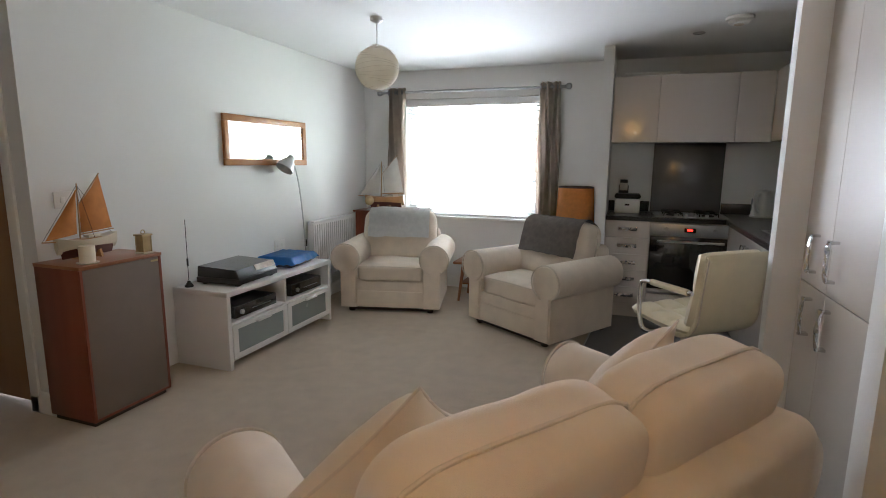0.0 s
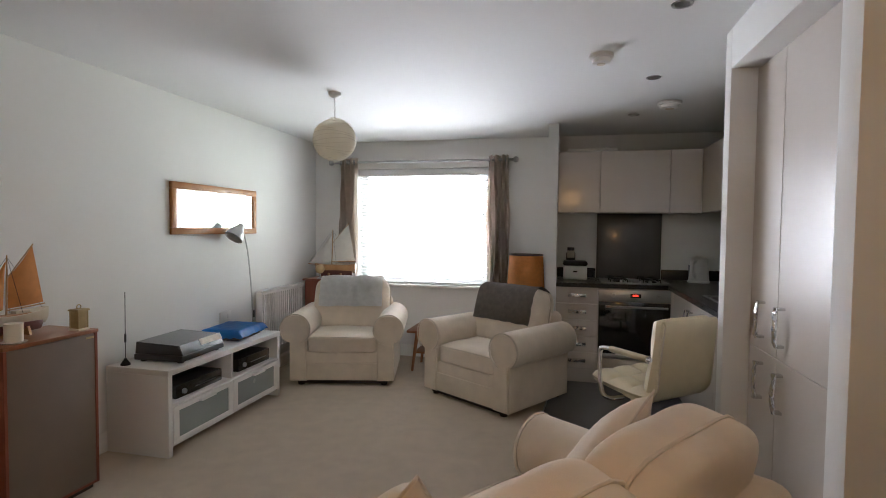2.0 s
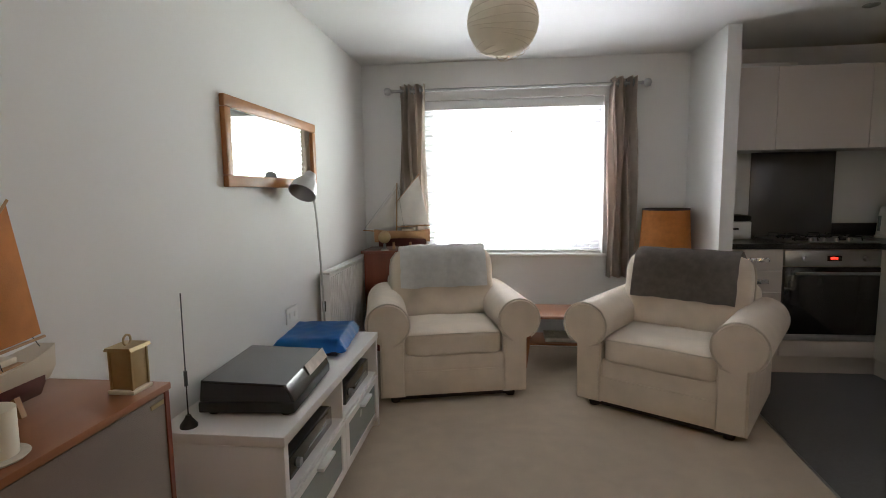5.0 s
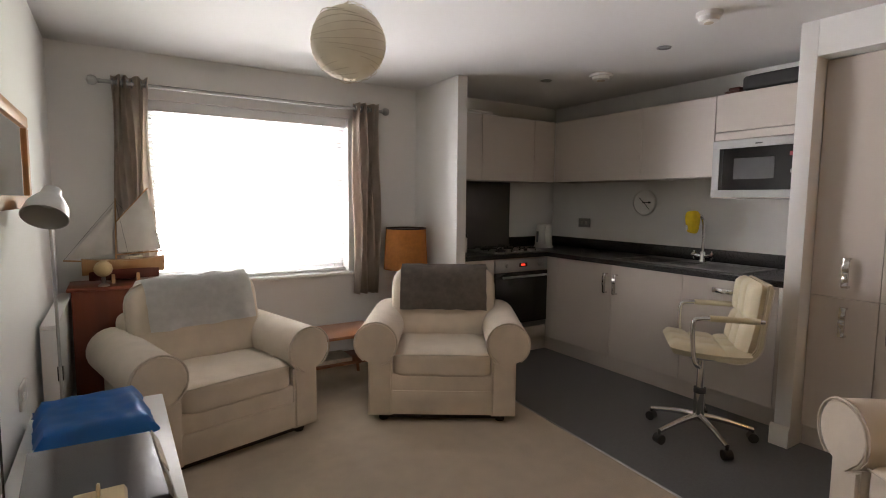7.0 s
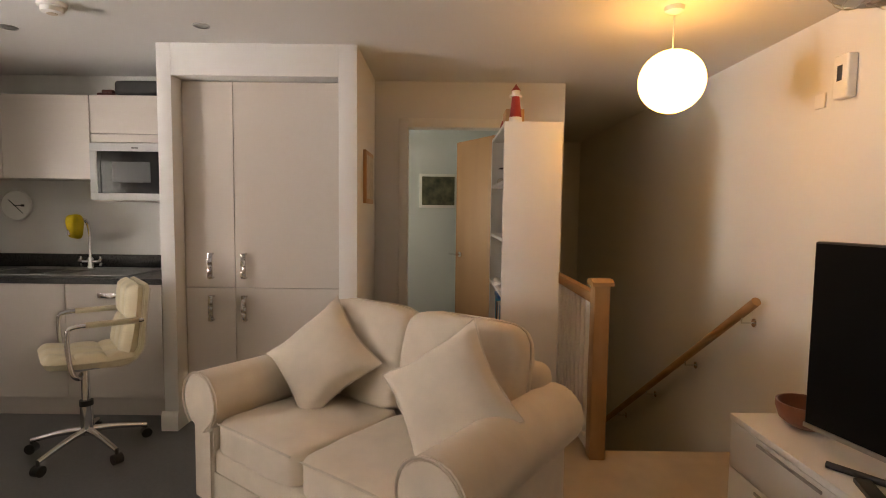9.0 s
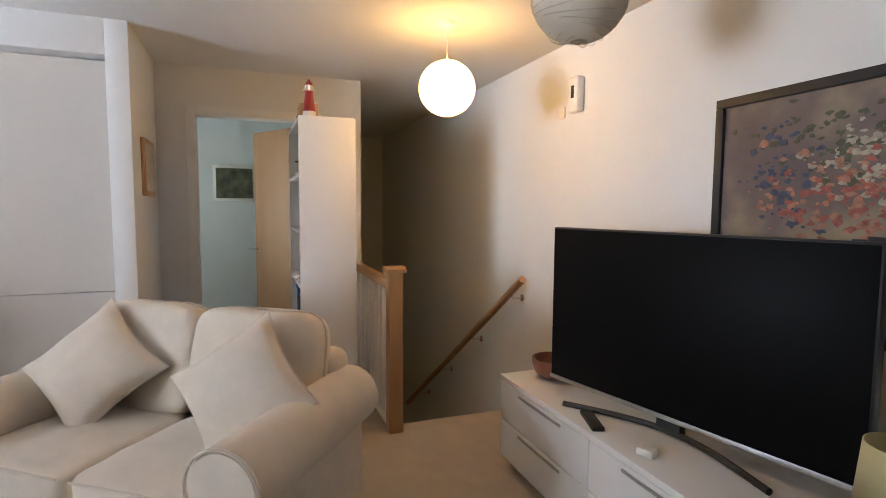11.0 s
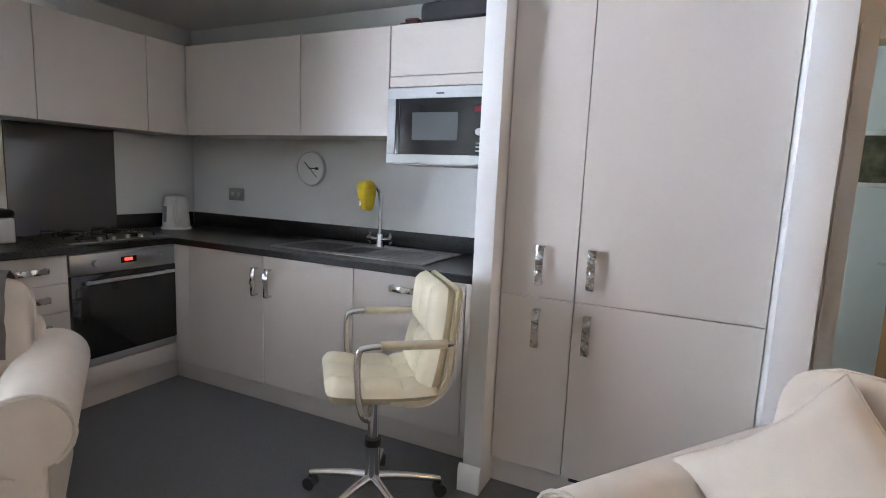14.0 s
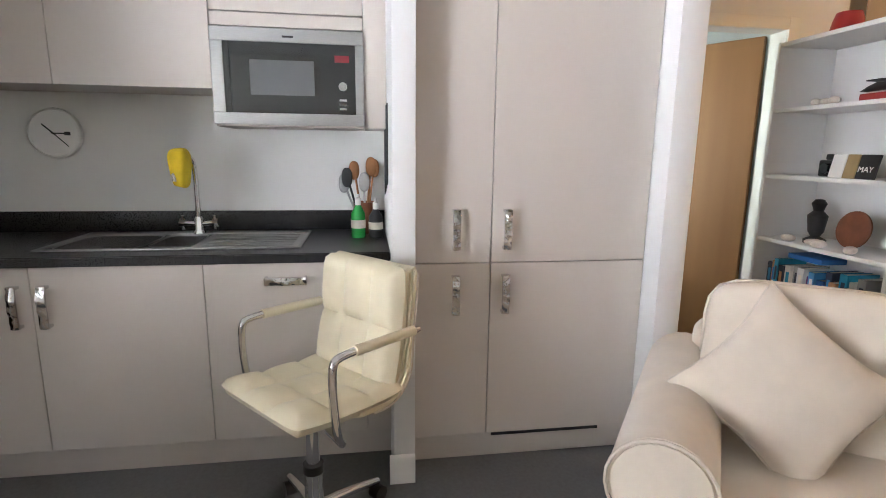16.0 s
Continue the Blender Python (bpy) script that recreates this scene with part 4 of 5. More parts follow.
# ---- typist's chair ----
oc = thing("office_chair", (3.175, -2.35, 0), "cream leather swivel chair with chrome arms", "office chair", "", -139.5)
part("column", cyl((0, 0, 0.1), (0, 0, 0.47), 0.025, 0.02, 16), CHROME, oc)
part("column_sleeve", cyl((0, 0, 0.1), (0, 0, 0.27), 0.031, n=16), CHROME, oc)
part("collar", cyl((0, 0, 0.265), (0, 0, 0.295), 0.034, n=16), BLACK, oc)
for k in range(5):
    a = math.radians(72 * k + 20)
    c, s = math.cos(a), math.sin(a)
    leg = part("leg", tube([(0.02 * c, 0.02 * s, 0.125), (0.12 * c, 0.12 * s, 0.115), (0.29 * c, 0.29 * s, 0.075)], lambda u: 0.02 - 0.007 * u, 10, smooth=1), CHROME, oc)
    w = cyl((0.29 * c - 0.022 * s, 0.29 * s + 0.022 * c, 0.029), (0.29 * c + 0.022 * s, 0.29 * s - 0.022 * c, 0.029), 0.028, n=16)
    cyl((0.29 * c, 0.29 * s, 0.03), (0.29 * c, 0.29 * s, 0.08), 0.009, n=8, bm=w)
    part("castor", w, BLACK, leg)
part("mechanism", box(-0.05, 0.05, -0.07, 0.07, 0.468, 0.508, 0.008), STEEL, oc)


def tufted(w, h, thick, cols, rows_, bend=0.0):
    bm = bmesh.new()
    n = 24
    for s in (1, -1):
        g = [[None] * (n + 1) for _ in range(n + 1)]
        for i in range(n + 1):
            for j in range(n + 1):
                u, v = i / n, j / n
                e = min(u, 1 - u, v, 1 - v)
                edge = min(1, e / 0.08) ** 0.5
                pad = (abs(math.sin(math.pi * u * cols)) * abs(math.sin(math.pi * v * rows_))) ** 0.35 if s > 0 else 1
                z = s * thick / 2 * edge * (0.55 + 0.45 * pad)
                k = 1 - 0.04 * (max(abs(2 * u - 1), abs(2 * v - 1)) ** 8) * min(abs(2 * u - 1), abs(2 * v - 1)) ** 8
                x, y = (u - 0.5) * w * k, (v - 0.5) * h * k
                g[i][j] = bm.verts.new((x, y, z + bend * (2 * v - 1) ** 2))
        for i in range(n):
            for j in range(n):
                f = (g[i][j], g[i + 1][j], g[i + 1][j + 1], g[i][j + 1])
                bm.faces.new(f if s > 0 else f[::-1])
    bmesh.ops.remove_doubles(bm, verts=bm.verts[:], dist=0.002)
    return bm


part("seat", tufted(0.43, 0.42, 0.075, 3, 3, 0.012), CREAMLEATHER, oc, pose_at=pose(0, 0.01, 0.55, -3))
part("backrest", turned(tufted(0.40, 0.41, 0.1, 3, 2, 0.01), pose(0, 0.215, 0.745, 82)), CREAMLEATHER, oc)
shell = [(0.02, 0.52), (0.05, 0.51), (0.09, 0.508)]
shell += [(0.135 + 0.125 * math.sin(a_), 0.63 - 0.125 * math.cos(a_)) for a_ in [math.radians(12 * k) for k in range(8)]]
shell += [(0.27, 0.75), (0.29, 0.92), (0.28, 0.945)]
inner = [(0.263, 0.94), (0.245, 0.75), (0.23, 0.64)] + [(0.135 + 0.095 * math.sin(a_), 0.63 - 0.095 * math.cos(a_)) for a_ in [math.radians(12 * k) for k in range(7, -1, -1)]] + [(0.06, 0.54), (0.03, 0.54)]
part("seat_shell", prism(shell + inner, -0.204, 0.204, "x", bevel=0.008), CREAMLEATHER, oc, "cream leather shell curving from seat to back")
for s in (-1, 1):
    part("shell_seam", tube([(s * 0.202, y_, z_) for y_, z_ in shell[2:-1]], 0.0035, 6), PIPING, oc)
    arm = part("arm", tube([(s * 0.13, -0.03, 0.475), (s * 0.235, -0.05, 0.475), (s * 0.245, -0.085, 0.52), (s * 0.245, -0.10, 0.74), (s * 0.245, -0.06, 0.757), (s * 0.245, 0.1, 0.757), (s * 0.243, 0.235, 0.755)], 0.0125, 12, smooth=3), CHROME, oc)
    part("arm_pad", tube([(s * 0.245, -0.015, 0.757), (s * 0.2435, 0.222, 0.755)], 0.0165, 12), CREAMLEATHER, arm)
    part("arm_bolt", cyl((s * 0.243, 0.234, 0.755), (s * 0.243, 0.246, 0.755), 0.011, n=12), CHROME, arm)
# ---- mirror, media unit, cabinet ----
mir = thing("wall_mirror", (0, 0, 0), "long mirror in an orange pine frame", "mirror")
MY0, MY1, MZ0, MZ1 = -2.235, -1.197, 1.326, 1.706
fr = bmesh.new()
for a, b, c, d in ((MY0, MY1, MZ1 - 0.05, MZ1), (MY0, MY1, MZ0, MZ0 + 0.05), (MY0, MY0 + 0.05, MZ0 + 0.05, MZ1 - 0.05), (MY1 - 0.05, MY1, MZ0 + 0.05, MZ1 - 0.05)):
    box(0.001, 0.026, a, b, c, d, 0.006, 2, fr)
part("frame", fr, WARMFRAME, mir)
part("mirror_glass", box(0.006, 0.014, MY0 + 0.045, MY1 - 0.045, MZ0 + 0.045, MZ1 - 0.045), MIRROR, mir)

UX, UY0, UY1, UZ = 0.462, -2.785, -1.545, 0.53
media = thing("media_unit", (0, 0, 0), "white media unit with frosted glass drawers", "media unit")
for nm, b_ in (("top", (0.015, UX, UY0, UY1, UZ - 0.035, UZ)), ("side", (0.015, UX - 0.004, UY0 + 0.002, UY0 + 0.035, 0, UZ - 0.036)), ("side", (0.015, UX - 0.004, UY1 - 0.035, UY1 - 0.002, 0, UZ - 0.036)),
               ("divider", (0.02, UX - 0.01, -2.175, -2.155, 0.31, UZ - 0.036)), ("shelf", (0.02, UX - 0.008, UY0 + 0.036, UY1 - 0.036, 0.30, 0.316)), ("bottom", (0.02, UX - 0.02, UY0 + 0.036, UY1 - 0.036, 0.05, 0.07)), ("rear_panel", (0.016, 0.022, UY0 + 0.036, UY1 - 0.036, 0.07, UZ - 0.036))):
    part(nm, box(*b_, bevel=0.002), WHITELAM, media)
for a, b in ((UY0 + 0.038, -2.167), (-2.163, UY1 - 0.038)):
    d = bmesh.new()
    for p, q, r, s in ((a, b, 0.265, 0.298), (a, b, 0.065, 0.1), (a, a + 0.05, 0.1, 0.265), (b - 0.05, b, 0.1, 0.265)):
        box(UX - 0.018, UX, p, q, r, s, 0.0015, 1, d)
    d = part("drawer_front", d, WHITELAM, media)
    part("frosted_panel", box(UX - 0.012, UX - 0.006, a + 0.045, b - 0.045, 0.095, 0.27), FROSTED, d, "grey frosted glass panel")
    m_ = (a + b) / 2
    part("handle", box(UX, UX + 0.028, m_ - 0.07, m_ + 0.07, 0.268, 0.282, 0.003), WHITELAM, d)
for y, w, h, lb in ((-2.47, 0.43, 0.09, "black video recorder on the media unit shelf"), (-1.86, 0.40, 0.1, "black hi-fi receiver on the media unit shelf")):
    t = thing("hifi_box", (0.275, y, 0.317), lb, "hi-fi", "hi-fi boxes")
    part("case", box(-0.15, 0.15, -w / 2, w / 2, 0.008, h, 0.003), BLACK, t)
    part("front", box(0.151, 0.157, -w / 2, w / 2, 0.01, h - 0.002, 0.002), BLACKGLASS, t)
    part("dial", cyl((0.157, -w / 2 + 0.06, h / 2), (0.172, -w / 2 + 0.06, h / 2), 0.016, n=16), STEEL, t)
    part("strip", box(0.1575, 0.159, -0.05, 0.15, h * 0.45, h * 0.5), STEEL, t)
    for yy in (-w / 2 + 0.05, w / 2 - 0.05):
        part("foot", cyl((0.08, yy, 0), (0.08, yy, 0.009), 0.014, n=10), BLACK, t)
tt = thing("turntable", (0.255, -2.43, UZ), "record player under a smoked plastic lid", "record player", "", 3)
part("base", box(-0.17, 0.17, -0.22, 0.22, 0.012, 0.05, 0.006), BLACK, tt)
part("lid", prism([(-0.168, 0.051), (0.168, 0.051), (0.16, 0.075), (0.14, 0.112), (-0.16, 0.125)], -0.215, 0.215, "y", bevel=0.006), SMOKED, tt)
# Pale strip following the slope of the lid's front bevel.
part("card", prism([(0.162, 0.0775), (0.165, 0.0785), (0.146, 0.1165), (0.143, 0.1155)], -0.02, 0.205, "y"), STONE, tt, "pale strip along the front bevel of the lid")
for x in (-0.13, 0.13):
    for y in (-0.18, 0.18):
        part("foot", cyl((x, y, 0), (x, y, 0.012), 0.02, n=12), BLACK, tt)
bc = bmesh.new()
n = 24
g = [[None] * (n + 1) for _ in range(n + 1)]
for i in range(n + 1):
    for j in range(n + 1):
        u, v = 2 * i / n - 1, 2 * j / n - 1
        e = max(abs(u), abs(v))
        drop = 0 if e < 0.8 else (e - 0.8) / 0.2
        z = 0.085 - 0.065 * drop ** 1.3 * (0.8 + 0.35 * noise.noise(Vector((u * 3, v * 3, 1)))) + 0.004 * noise.noise(Vector((u * 4, v * 4, 0)))
        g[i][j] = bc.verts.new((u * 0.175 * (1 + 0.06 * drop * noise.noise(Vector((v * 5, 0, 2)))), v * 0.22, max(0.004, z)))
for i in range(n):
    for j in range(n):
        bc.faces.new((g[i][j], g[i + 1][j], g[i + 1][j + 1], g[i][j + 1]))
bmesh.ops.solidify(bc, geom=bc.faces[:], thickness=0.003)
cov = thing("covered_player", (0.225, -1.82, UZ), "low box draped with a bright blue plastic cover", "covered box", "", 6)
part("cover", bc, BLUECLOTH, cov)
part("box", box(-0.13, 0.13, -0.17, 0.17, 0.0, 0.07, 0.004), BLACK, cov)
ant = thing("aerial", (0.11, -2.735, UZ), "thin black aerial on a round base", "aerial")
part("foot", lathe([(0.028, 0), (0.028, 0.008), (0.012, 0.03), (0.008, 0.04), (0, 0.04)], 18), BLACK, ant)
part("rod", tube([(0, 0, 0.03), (0, 0, 0.14), (0.002, 0, 0.45)], 0.0022, 6), BLACK, ant)
part("coil", cyl((0, 0, 0.14), (0, 0, 0.19), 0.006, n=10), BLACK, ant)

CX, CY0, CY1, CZ = 0.34, -3.62, -3.14, 0.845
cab = thing("record_cabinet", (0, 0, 0), "mahogany cabinet with a brown cloth front", "cabinet")
part("body", box(0.017, CX - 0.012, CY0 + 0.004, CY1 - 0.004, 0.03, CZ - 0.018, 0.002), MAHOGANY, cab)
part("top", box(0.017, CX + 0.004, CY0, CY1, CZ - 0.018, CZ, 0.003), TEAK, cab)
part("plinth", box(0.03, CX - 0.025, CY0 + 0.02, CY1 - 0.02, 0, 0.03), DARKWOODFOOT, cab)
part("front_panel", box(CX - 0.012, CX - 0.002, CY0 + 0.02, CY1 - 0.02, 0.045, CZ - 0.022, 0.002), CLOTHFRONT, cab)
fr = bmesh.new()
for a, b, c, d in ((CY0 + 0.004, CY0 + 0.019, 0.03, CZ - 0.019), (CY1 - 0.019, CY1 - 0.004, 0.03, CZ - 0.019), (CY0 + 0.019, CY1 - 0.019, 0.03, 0.044)):
    box(CX - 0.012, CX, a, b, c, d, 0.001, 1, fr)
part("front_edge", fr, MAHOGANY, cab)
part("badge", box(CX - 0.002, CX, -3.21, -3.165, CZ - 0.045, CZ - 0.035), BRASS, cab)


def hull(L, W, D, z0):
    """A small keeled hull along y, bow towards -y."""
    bm = bmesh.new()
    n, rings = 16, []
    for i in range(n + 1):
        u = i / n
        w = W / 2 * (math.sin(math.pi * min(1, 0.06 + u * 0.82)) ** 0.6)
        sheer = 0.02 * (2 * u - 1) ** 2
        y = -L / 2 + L * u
        rings.append([bm.verts.new((x, y, z0 + z + (sheer if z > 0 else 0))) for x, z in ((-w, D * 0.5), (-w * 0.85, 0), (-w * 0.3, -D * 0.35), (0, -D * 0.5), (w * 0.3, -D * 0.35), (w * 0.85, 0), (w, D * 0.5))])
    for a, b in zip(rings, rings[1:]):
        for k in range(6):
            bm.faces.new((a[k], a[k + 1], b[k + 1], b[k]))
        bm.faces.new((a[0], b[0], b[6], a[6]))
    bm.faces.new(rings[0])
    bm.faces.new(rings[-1][::-1])
    return bm


def sail(p, mat, parent, billow=0.02):
    """A triangular or four-cornered sail with a belly."""
    a, b, c, d = [Vector(q) for q in (p if len(p) == 4 else (*p, p[2]))]
    bm = bmesh.new()
    n = 10
    g = []
    for i in range(n + 1):
        row = []
        for j in range(n + 1):
            u, v = i / n, j / n
            q = (a * (1 - u) + b * u) * (1 - v) + (d * (1 - u) + c * u) * v
            q.x += billow * math.sin(math.pi * u) * math.sin(math.pi * (0.15 + 0.7 * v))
            row.append(bm.verts.new(q))
        g.append(row)
    for i in range(n):
        for j in range(n):
            bm.faces.new((g[i][j], g[i + 1][j], g[i + 1][j + 1], g[i][j + 1]))
    bmesh.ops.remove_doubles(bm, verts=bm.verts[:], dist=1e-4)
    bmesh.ops.solidify(bm, geom=bm.faces[:], thickness=0.0015)
    part("sail", bm, mat, parent)


def boat(at, turn, label, sails, hull_top, hull_low, s):
    t = thing("model_boat", at, label, "model boat", "model boats", turn)
    part("hull", hull(0.4 * s, 0.1 * s, 0.075 * s, 0.085 * s), hull_top, t)
    part("keel", turned(hull(0.34 * s, 0.07 * s, 0.07 * s, 0.05 * s), Matrix.Identity(4)), hull_low, t)
    part("deck", box(-0.035 * s, 0.035 * s, -0.12 * s, 0.15 * s, 0.122 * s, 0.128 * s), OAK, t)
    part("cabin", box(-0.02 * s, 0.02 * s, 0.0, 0.09 * s, 0.128 * s, 0.145 * s, 0.003), HULLWHITE, t)
    part("mast", cyl((0, -0.04 * s, 0.12 * s), (0, -0.03 * s, 0.47 * s), 0.005 * s, 0.0035 * s, 8), OAK, t)
    part("bowsprit", tube([(0, -0.17 * s, 0.125 * s), (0, -0.28 * s, 0.135 * s)], 0.004 * s, 8), OAK, t)
    part("boom", tube([(0, -0.035 * s, 0.155 * s), (0, 0.2 * s, 0.165 * s)], 0.004 * s, 8), OAK, t)
    part("gaff", tube([(0, -0.03 * s, 0.34 * s), (0, 0.13 * s, 0.53 * s)], 0.0035 * s, 8), OAK, t)
    sail([(0, -0.03 * s, 0.165 * s), (0, 0.19 * s, 0.175 * s), (0, 0.125 * s, 0.52 * s), (0, -0.028 * s, 0.34 * s)], sails, t, 0.02 * s)
    sail([(0, -0.26 * s, 0.14 * s), (0, -0.06 * s, 0.16 * s), (0, -0.04 * s, 0.43 * s)], sails, t, 0.015 * s)
    for y in (-0.06, 0.06):
        part("stand", prism([(-0.05 * s, 0), (0.05 * s, 0), (0.035 * s, 0.05 * s), (0, 0.028 * s), (-0.035 * s, 0.05 * s)], (y - 0.008) * s, (y + 0.008) * s, "y"), OAK, t)
    lines = bmesh.new()
    for e in ((0, -0.28, 0.135), (0.045, 0.02, 0.13), (-0.045, 0.02, 0.13), (0, 0.19, 0.13)):
        tube([(0, -0.03 * s, 0.46 * s), tuple(c * s for c in e)], 0.0009, 4, lines)
    part("rigging", lines, BLACK, t)


boat((0.13, -3.41, CZ), 4, "model sailing boat with orange sails on the cabinet", ORANGESAIL, HULLWHITE, HULLRED, 0.84)
lan = thing("lantern", (0.285, -3.20, CZ), "small pale brass lantern on the cabinet", "lantern")
part("body", box(-0.026, 0.026, -0.026, 0.026, 0.01, 0.1, 0.003), BRASS, lan)
for x, y in ((-0.026, -0.026), (-0.026, 0.026), (0.026, -0.026), (0.026, 0.026)):
    part("corner_post", box(x - 0.003, x + 0.003, y - 0.003, y + 0.003, 0.01, 0.1, 0.001, 1), BRASS, lan)
part("foot", box(-0.033, 0.033, -0.033, 0.033, 0.0, 0.01, 0.003), CANDLE, lan)
part("roof", prism([(-0.034, 0.101), (0.034, 0.101), (0.03, 0.109), (-0.03, 0.109)], -0.034, 0.034, "y"), BRASS, lan)
part("ring", tube([(0, 0.012 * math.cos(a), 0.12 + 0.012 * math.sin(a)) for a in [2 * math.pi * k / 16 for k in range(17)]], 0.0025, 6), BRASS, lan)
cup = thing("candle", (0.275, -3.52, CZ), "cream pillar candle on a small dish", "candle")
part("wax", lathe([(0.036, 0.008), (0.037, 0.09), (0.03, 0.092), (0.0, 0.086)], 24), CANDLE, cup)
part("dish", lathe([(0, 0.0), (0.045, 0.0), (0.052, 0.006), (0.045, 0.008), (0, 0.008)], 24), STONE, cup)

# ---- radiator, lamps, tables by the window ----
rad = thing("radiator", (0, 0, 0), "white ribbed panel radiator under a top grille", "radiator")
RY0, RY1 = -1.21, -0.26
part("panel", box(0.05, 0.056, RY0, RY1, 0.2, 0.79, 0.002), RADWHITE, rad)
part("rear_panel", box(0.025, 0.031, RY0, RY1, 0.2, 0.79, 0.002), RADWHITE, rad)
rib = part("rib", box(0.056, 0.066, -0.012, 0.012, 0.235, 0.765, 0.004), RADWHITE, rad)
rib.matrix_basis = pose(0, RY0 + 0.03, 0)
for k in range(1, 24):
    share(rib, pose(0, RY0 + 0.03 + (RY1 - RY0 - 0.06) * k / 23, 0))
part("grille", box(0.022, 0.085, RY0, RY1, 0.79, 0.806, 0.002), RADWHITE, rad)
for y in (RY0, RY1):
    part("end_panel", box(0.022, 0.085, y - 0.004, y + 0.004, 0.2, 0.789, 0.001), RADWHITE, rad)
bm = tube([(0.05, RY0 - 0.03, 0.0), (0.05, RY0 - 0.03, 0.22), (0.05, RY0 + 0.0, 0.23)], 0.0075, 10, smooth=1)
part("pipe", bm, CHROME, rad)
part("valve", lathe([(0.018, 0), (0.02, 0.01), (0.02, 0.06), (0.012, 0.07), (0, 0.07)], 16, (0.05, RY0 - 0.03, 0.2)), GLOSSWHITE, rad)

fl = thing("floor_lamp", (0.1, -1.37, 0), "grey metal reading lamp on a thin pole", "floor lamp")
part("foot", lathe([(0.075, 0), (0.075, 0.012), (0.03, 0.022), (0.008, 0.03), (0, 0.03)], 24), LAMPGREY, fl)
part("pole", tube([(0, 0, 0.02), (0.0, 0.0, 0.6), (0.003, -0.06, 1.1), (0.005, -0.12, 1.3), (0.006, -0.16, 1.36), (0.008, -0.2, 1.37)], 0.006, 10, smooth=2), LAMPGREY, fl)
sh = lathe([(0.018, 0.085), (0.03, 0.08), (0.036, 0.05), (0.05, 0.03), (0.066, 0.0), (0.075, -0.05), (0.072, -0.05), (0.062, 0.0), (0.046, 0.026), (0.0, 0.03)], 28)
part("shade", turned(sh, pose(0.012, -0.245, 1.335) @ pose(0, 0, 0, -38, 12, 0)), LAMPGREY, fl)
part("switch_box", cyl((0, 0, 0.6), (0, 0, 0.66), 0.011, n=12), BLACK, fl)

st = thing("side_cabinet", (0.28, -0.27, 0), "small mahogany side cabinet in the corner", "side table")
part("top", box(-0.21, 0.21, -0.17, 0.17, 0.83, 0.85, 0.003), MAHOGANY, st)
part("body", box(-0.19, 0.19, -0.15, 0.15, 0.06, 0.829, 0.003), MAHOGANY, st)
for x in (-0.17, 0.17):
    for y in (-0.13, 0.13):
        part("leg", box(x - 0.018, x + 0.018, y - 0.018, y + 0.018, 0, 0.059), MAHOGANY, st)
boat((0.36, -0.25, 0.85), -84, "model sailing boat with white sails by the window", WHITESAIL, OAK, HULLRED, 1.1)
orn = thing("ornament", (0.25, -0.4, 0.85), "round cream globe ornament on a glass foot", "ornament")
part("ball", lathe([(0.0, 0.055)] + [(0.048 * math.sin(a), 0.103 - 0.048 * math.cos(a)) for a in [math.pi * k / 12 for k in range(1, 12)]] + [(0, 0.151)], 24), BRASS, orn)
part("foot", lathe([(0.03, 0), (0.03, 0.008), (0.01, 0.02), (0.012, 0.05), (0.0, 0.056)], 18), STEEL, orn)

tb = thing("coffee_table", (1.62, -0.4, 0), "low teak table with a shelf under the window", "table")
part("top", box(-0.36, 0.36, -0.2, 0.2, 0.375, 0.4, 0.006), TEAK, tb)
part("shelf", box(-0.3, 0.3, -0.15, 0.15, 0.17, 0.185, 0.003), TEAK, tb)
for x, y in ((-0.28, -0.15), (0.28, -0.15), (-0.28, 0.15), (0.28, 0.15)):
    part("leg", cyl((x * 1.1, y * 1.12, 0), (x * 0.95, y * 0.95, 0.374), 0.012, 0.02, 12), TEAK, tb)
part("papers", box(-0.16, 0.14, -0.12, 0.1, 0.186, 0.215, 0.002), STONE, tb)

tl = thing("table_lamp", (2.37, -0.215, 0), "lamp with a tall orange drum shade on a stand", "lamp")
part("shade", lathe([(0.185, 0.80), (0.165, 1.14), (0.162, 1.14), (0.182, 0.80), (0.185, 0.80)], 40), ORANGESHADE, tl)
part("shade_trim", lathe([(0.167, 1.133), (0.167, 1.145), (0.161, 1.145), (0.161, 1.133), (0.167, 1.133)], 40), DARKWOODFOOT, tl)
part("stem", cyl((0, 0, 0.43), (0, 0, 1.05), 0.014, n=12), BRASS, tl)
part("base", lathe([(0.1, 0.4), (0.1, 0.415), (0.05, 0.45), (0.03, 0.55), (0.0, 0.56)], 24), TERRACOTTA, tl)
part("spider", box(-0.157, 0.157, -0.003, 0.003, 1.04, 1.046), BRASS, tl)
stool = thing("lamp_table", (2.37, -0.215, 0), "small dark wooden table under the lamp", "table")
part("top", lathe([(0, 0.38), (0.2, 0.38), (0.205, 0.39), (0.2, 0.4), (0, 0.4)], 32), TEAK, stool)
for k in range(3):
    a = 2.1 * k + 0.4
    part("leg", cyl((0.17 * math.cos(a), 0.17 * math.sin(a), 0), (0.12 * math.cos(a), 0.12 * math.sin(a), 0.38), 0.012, 0.016, 10), TEAK, stool)


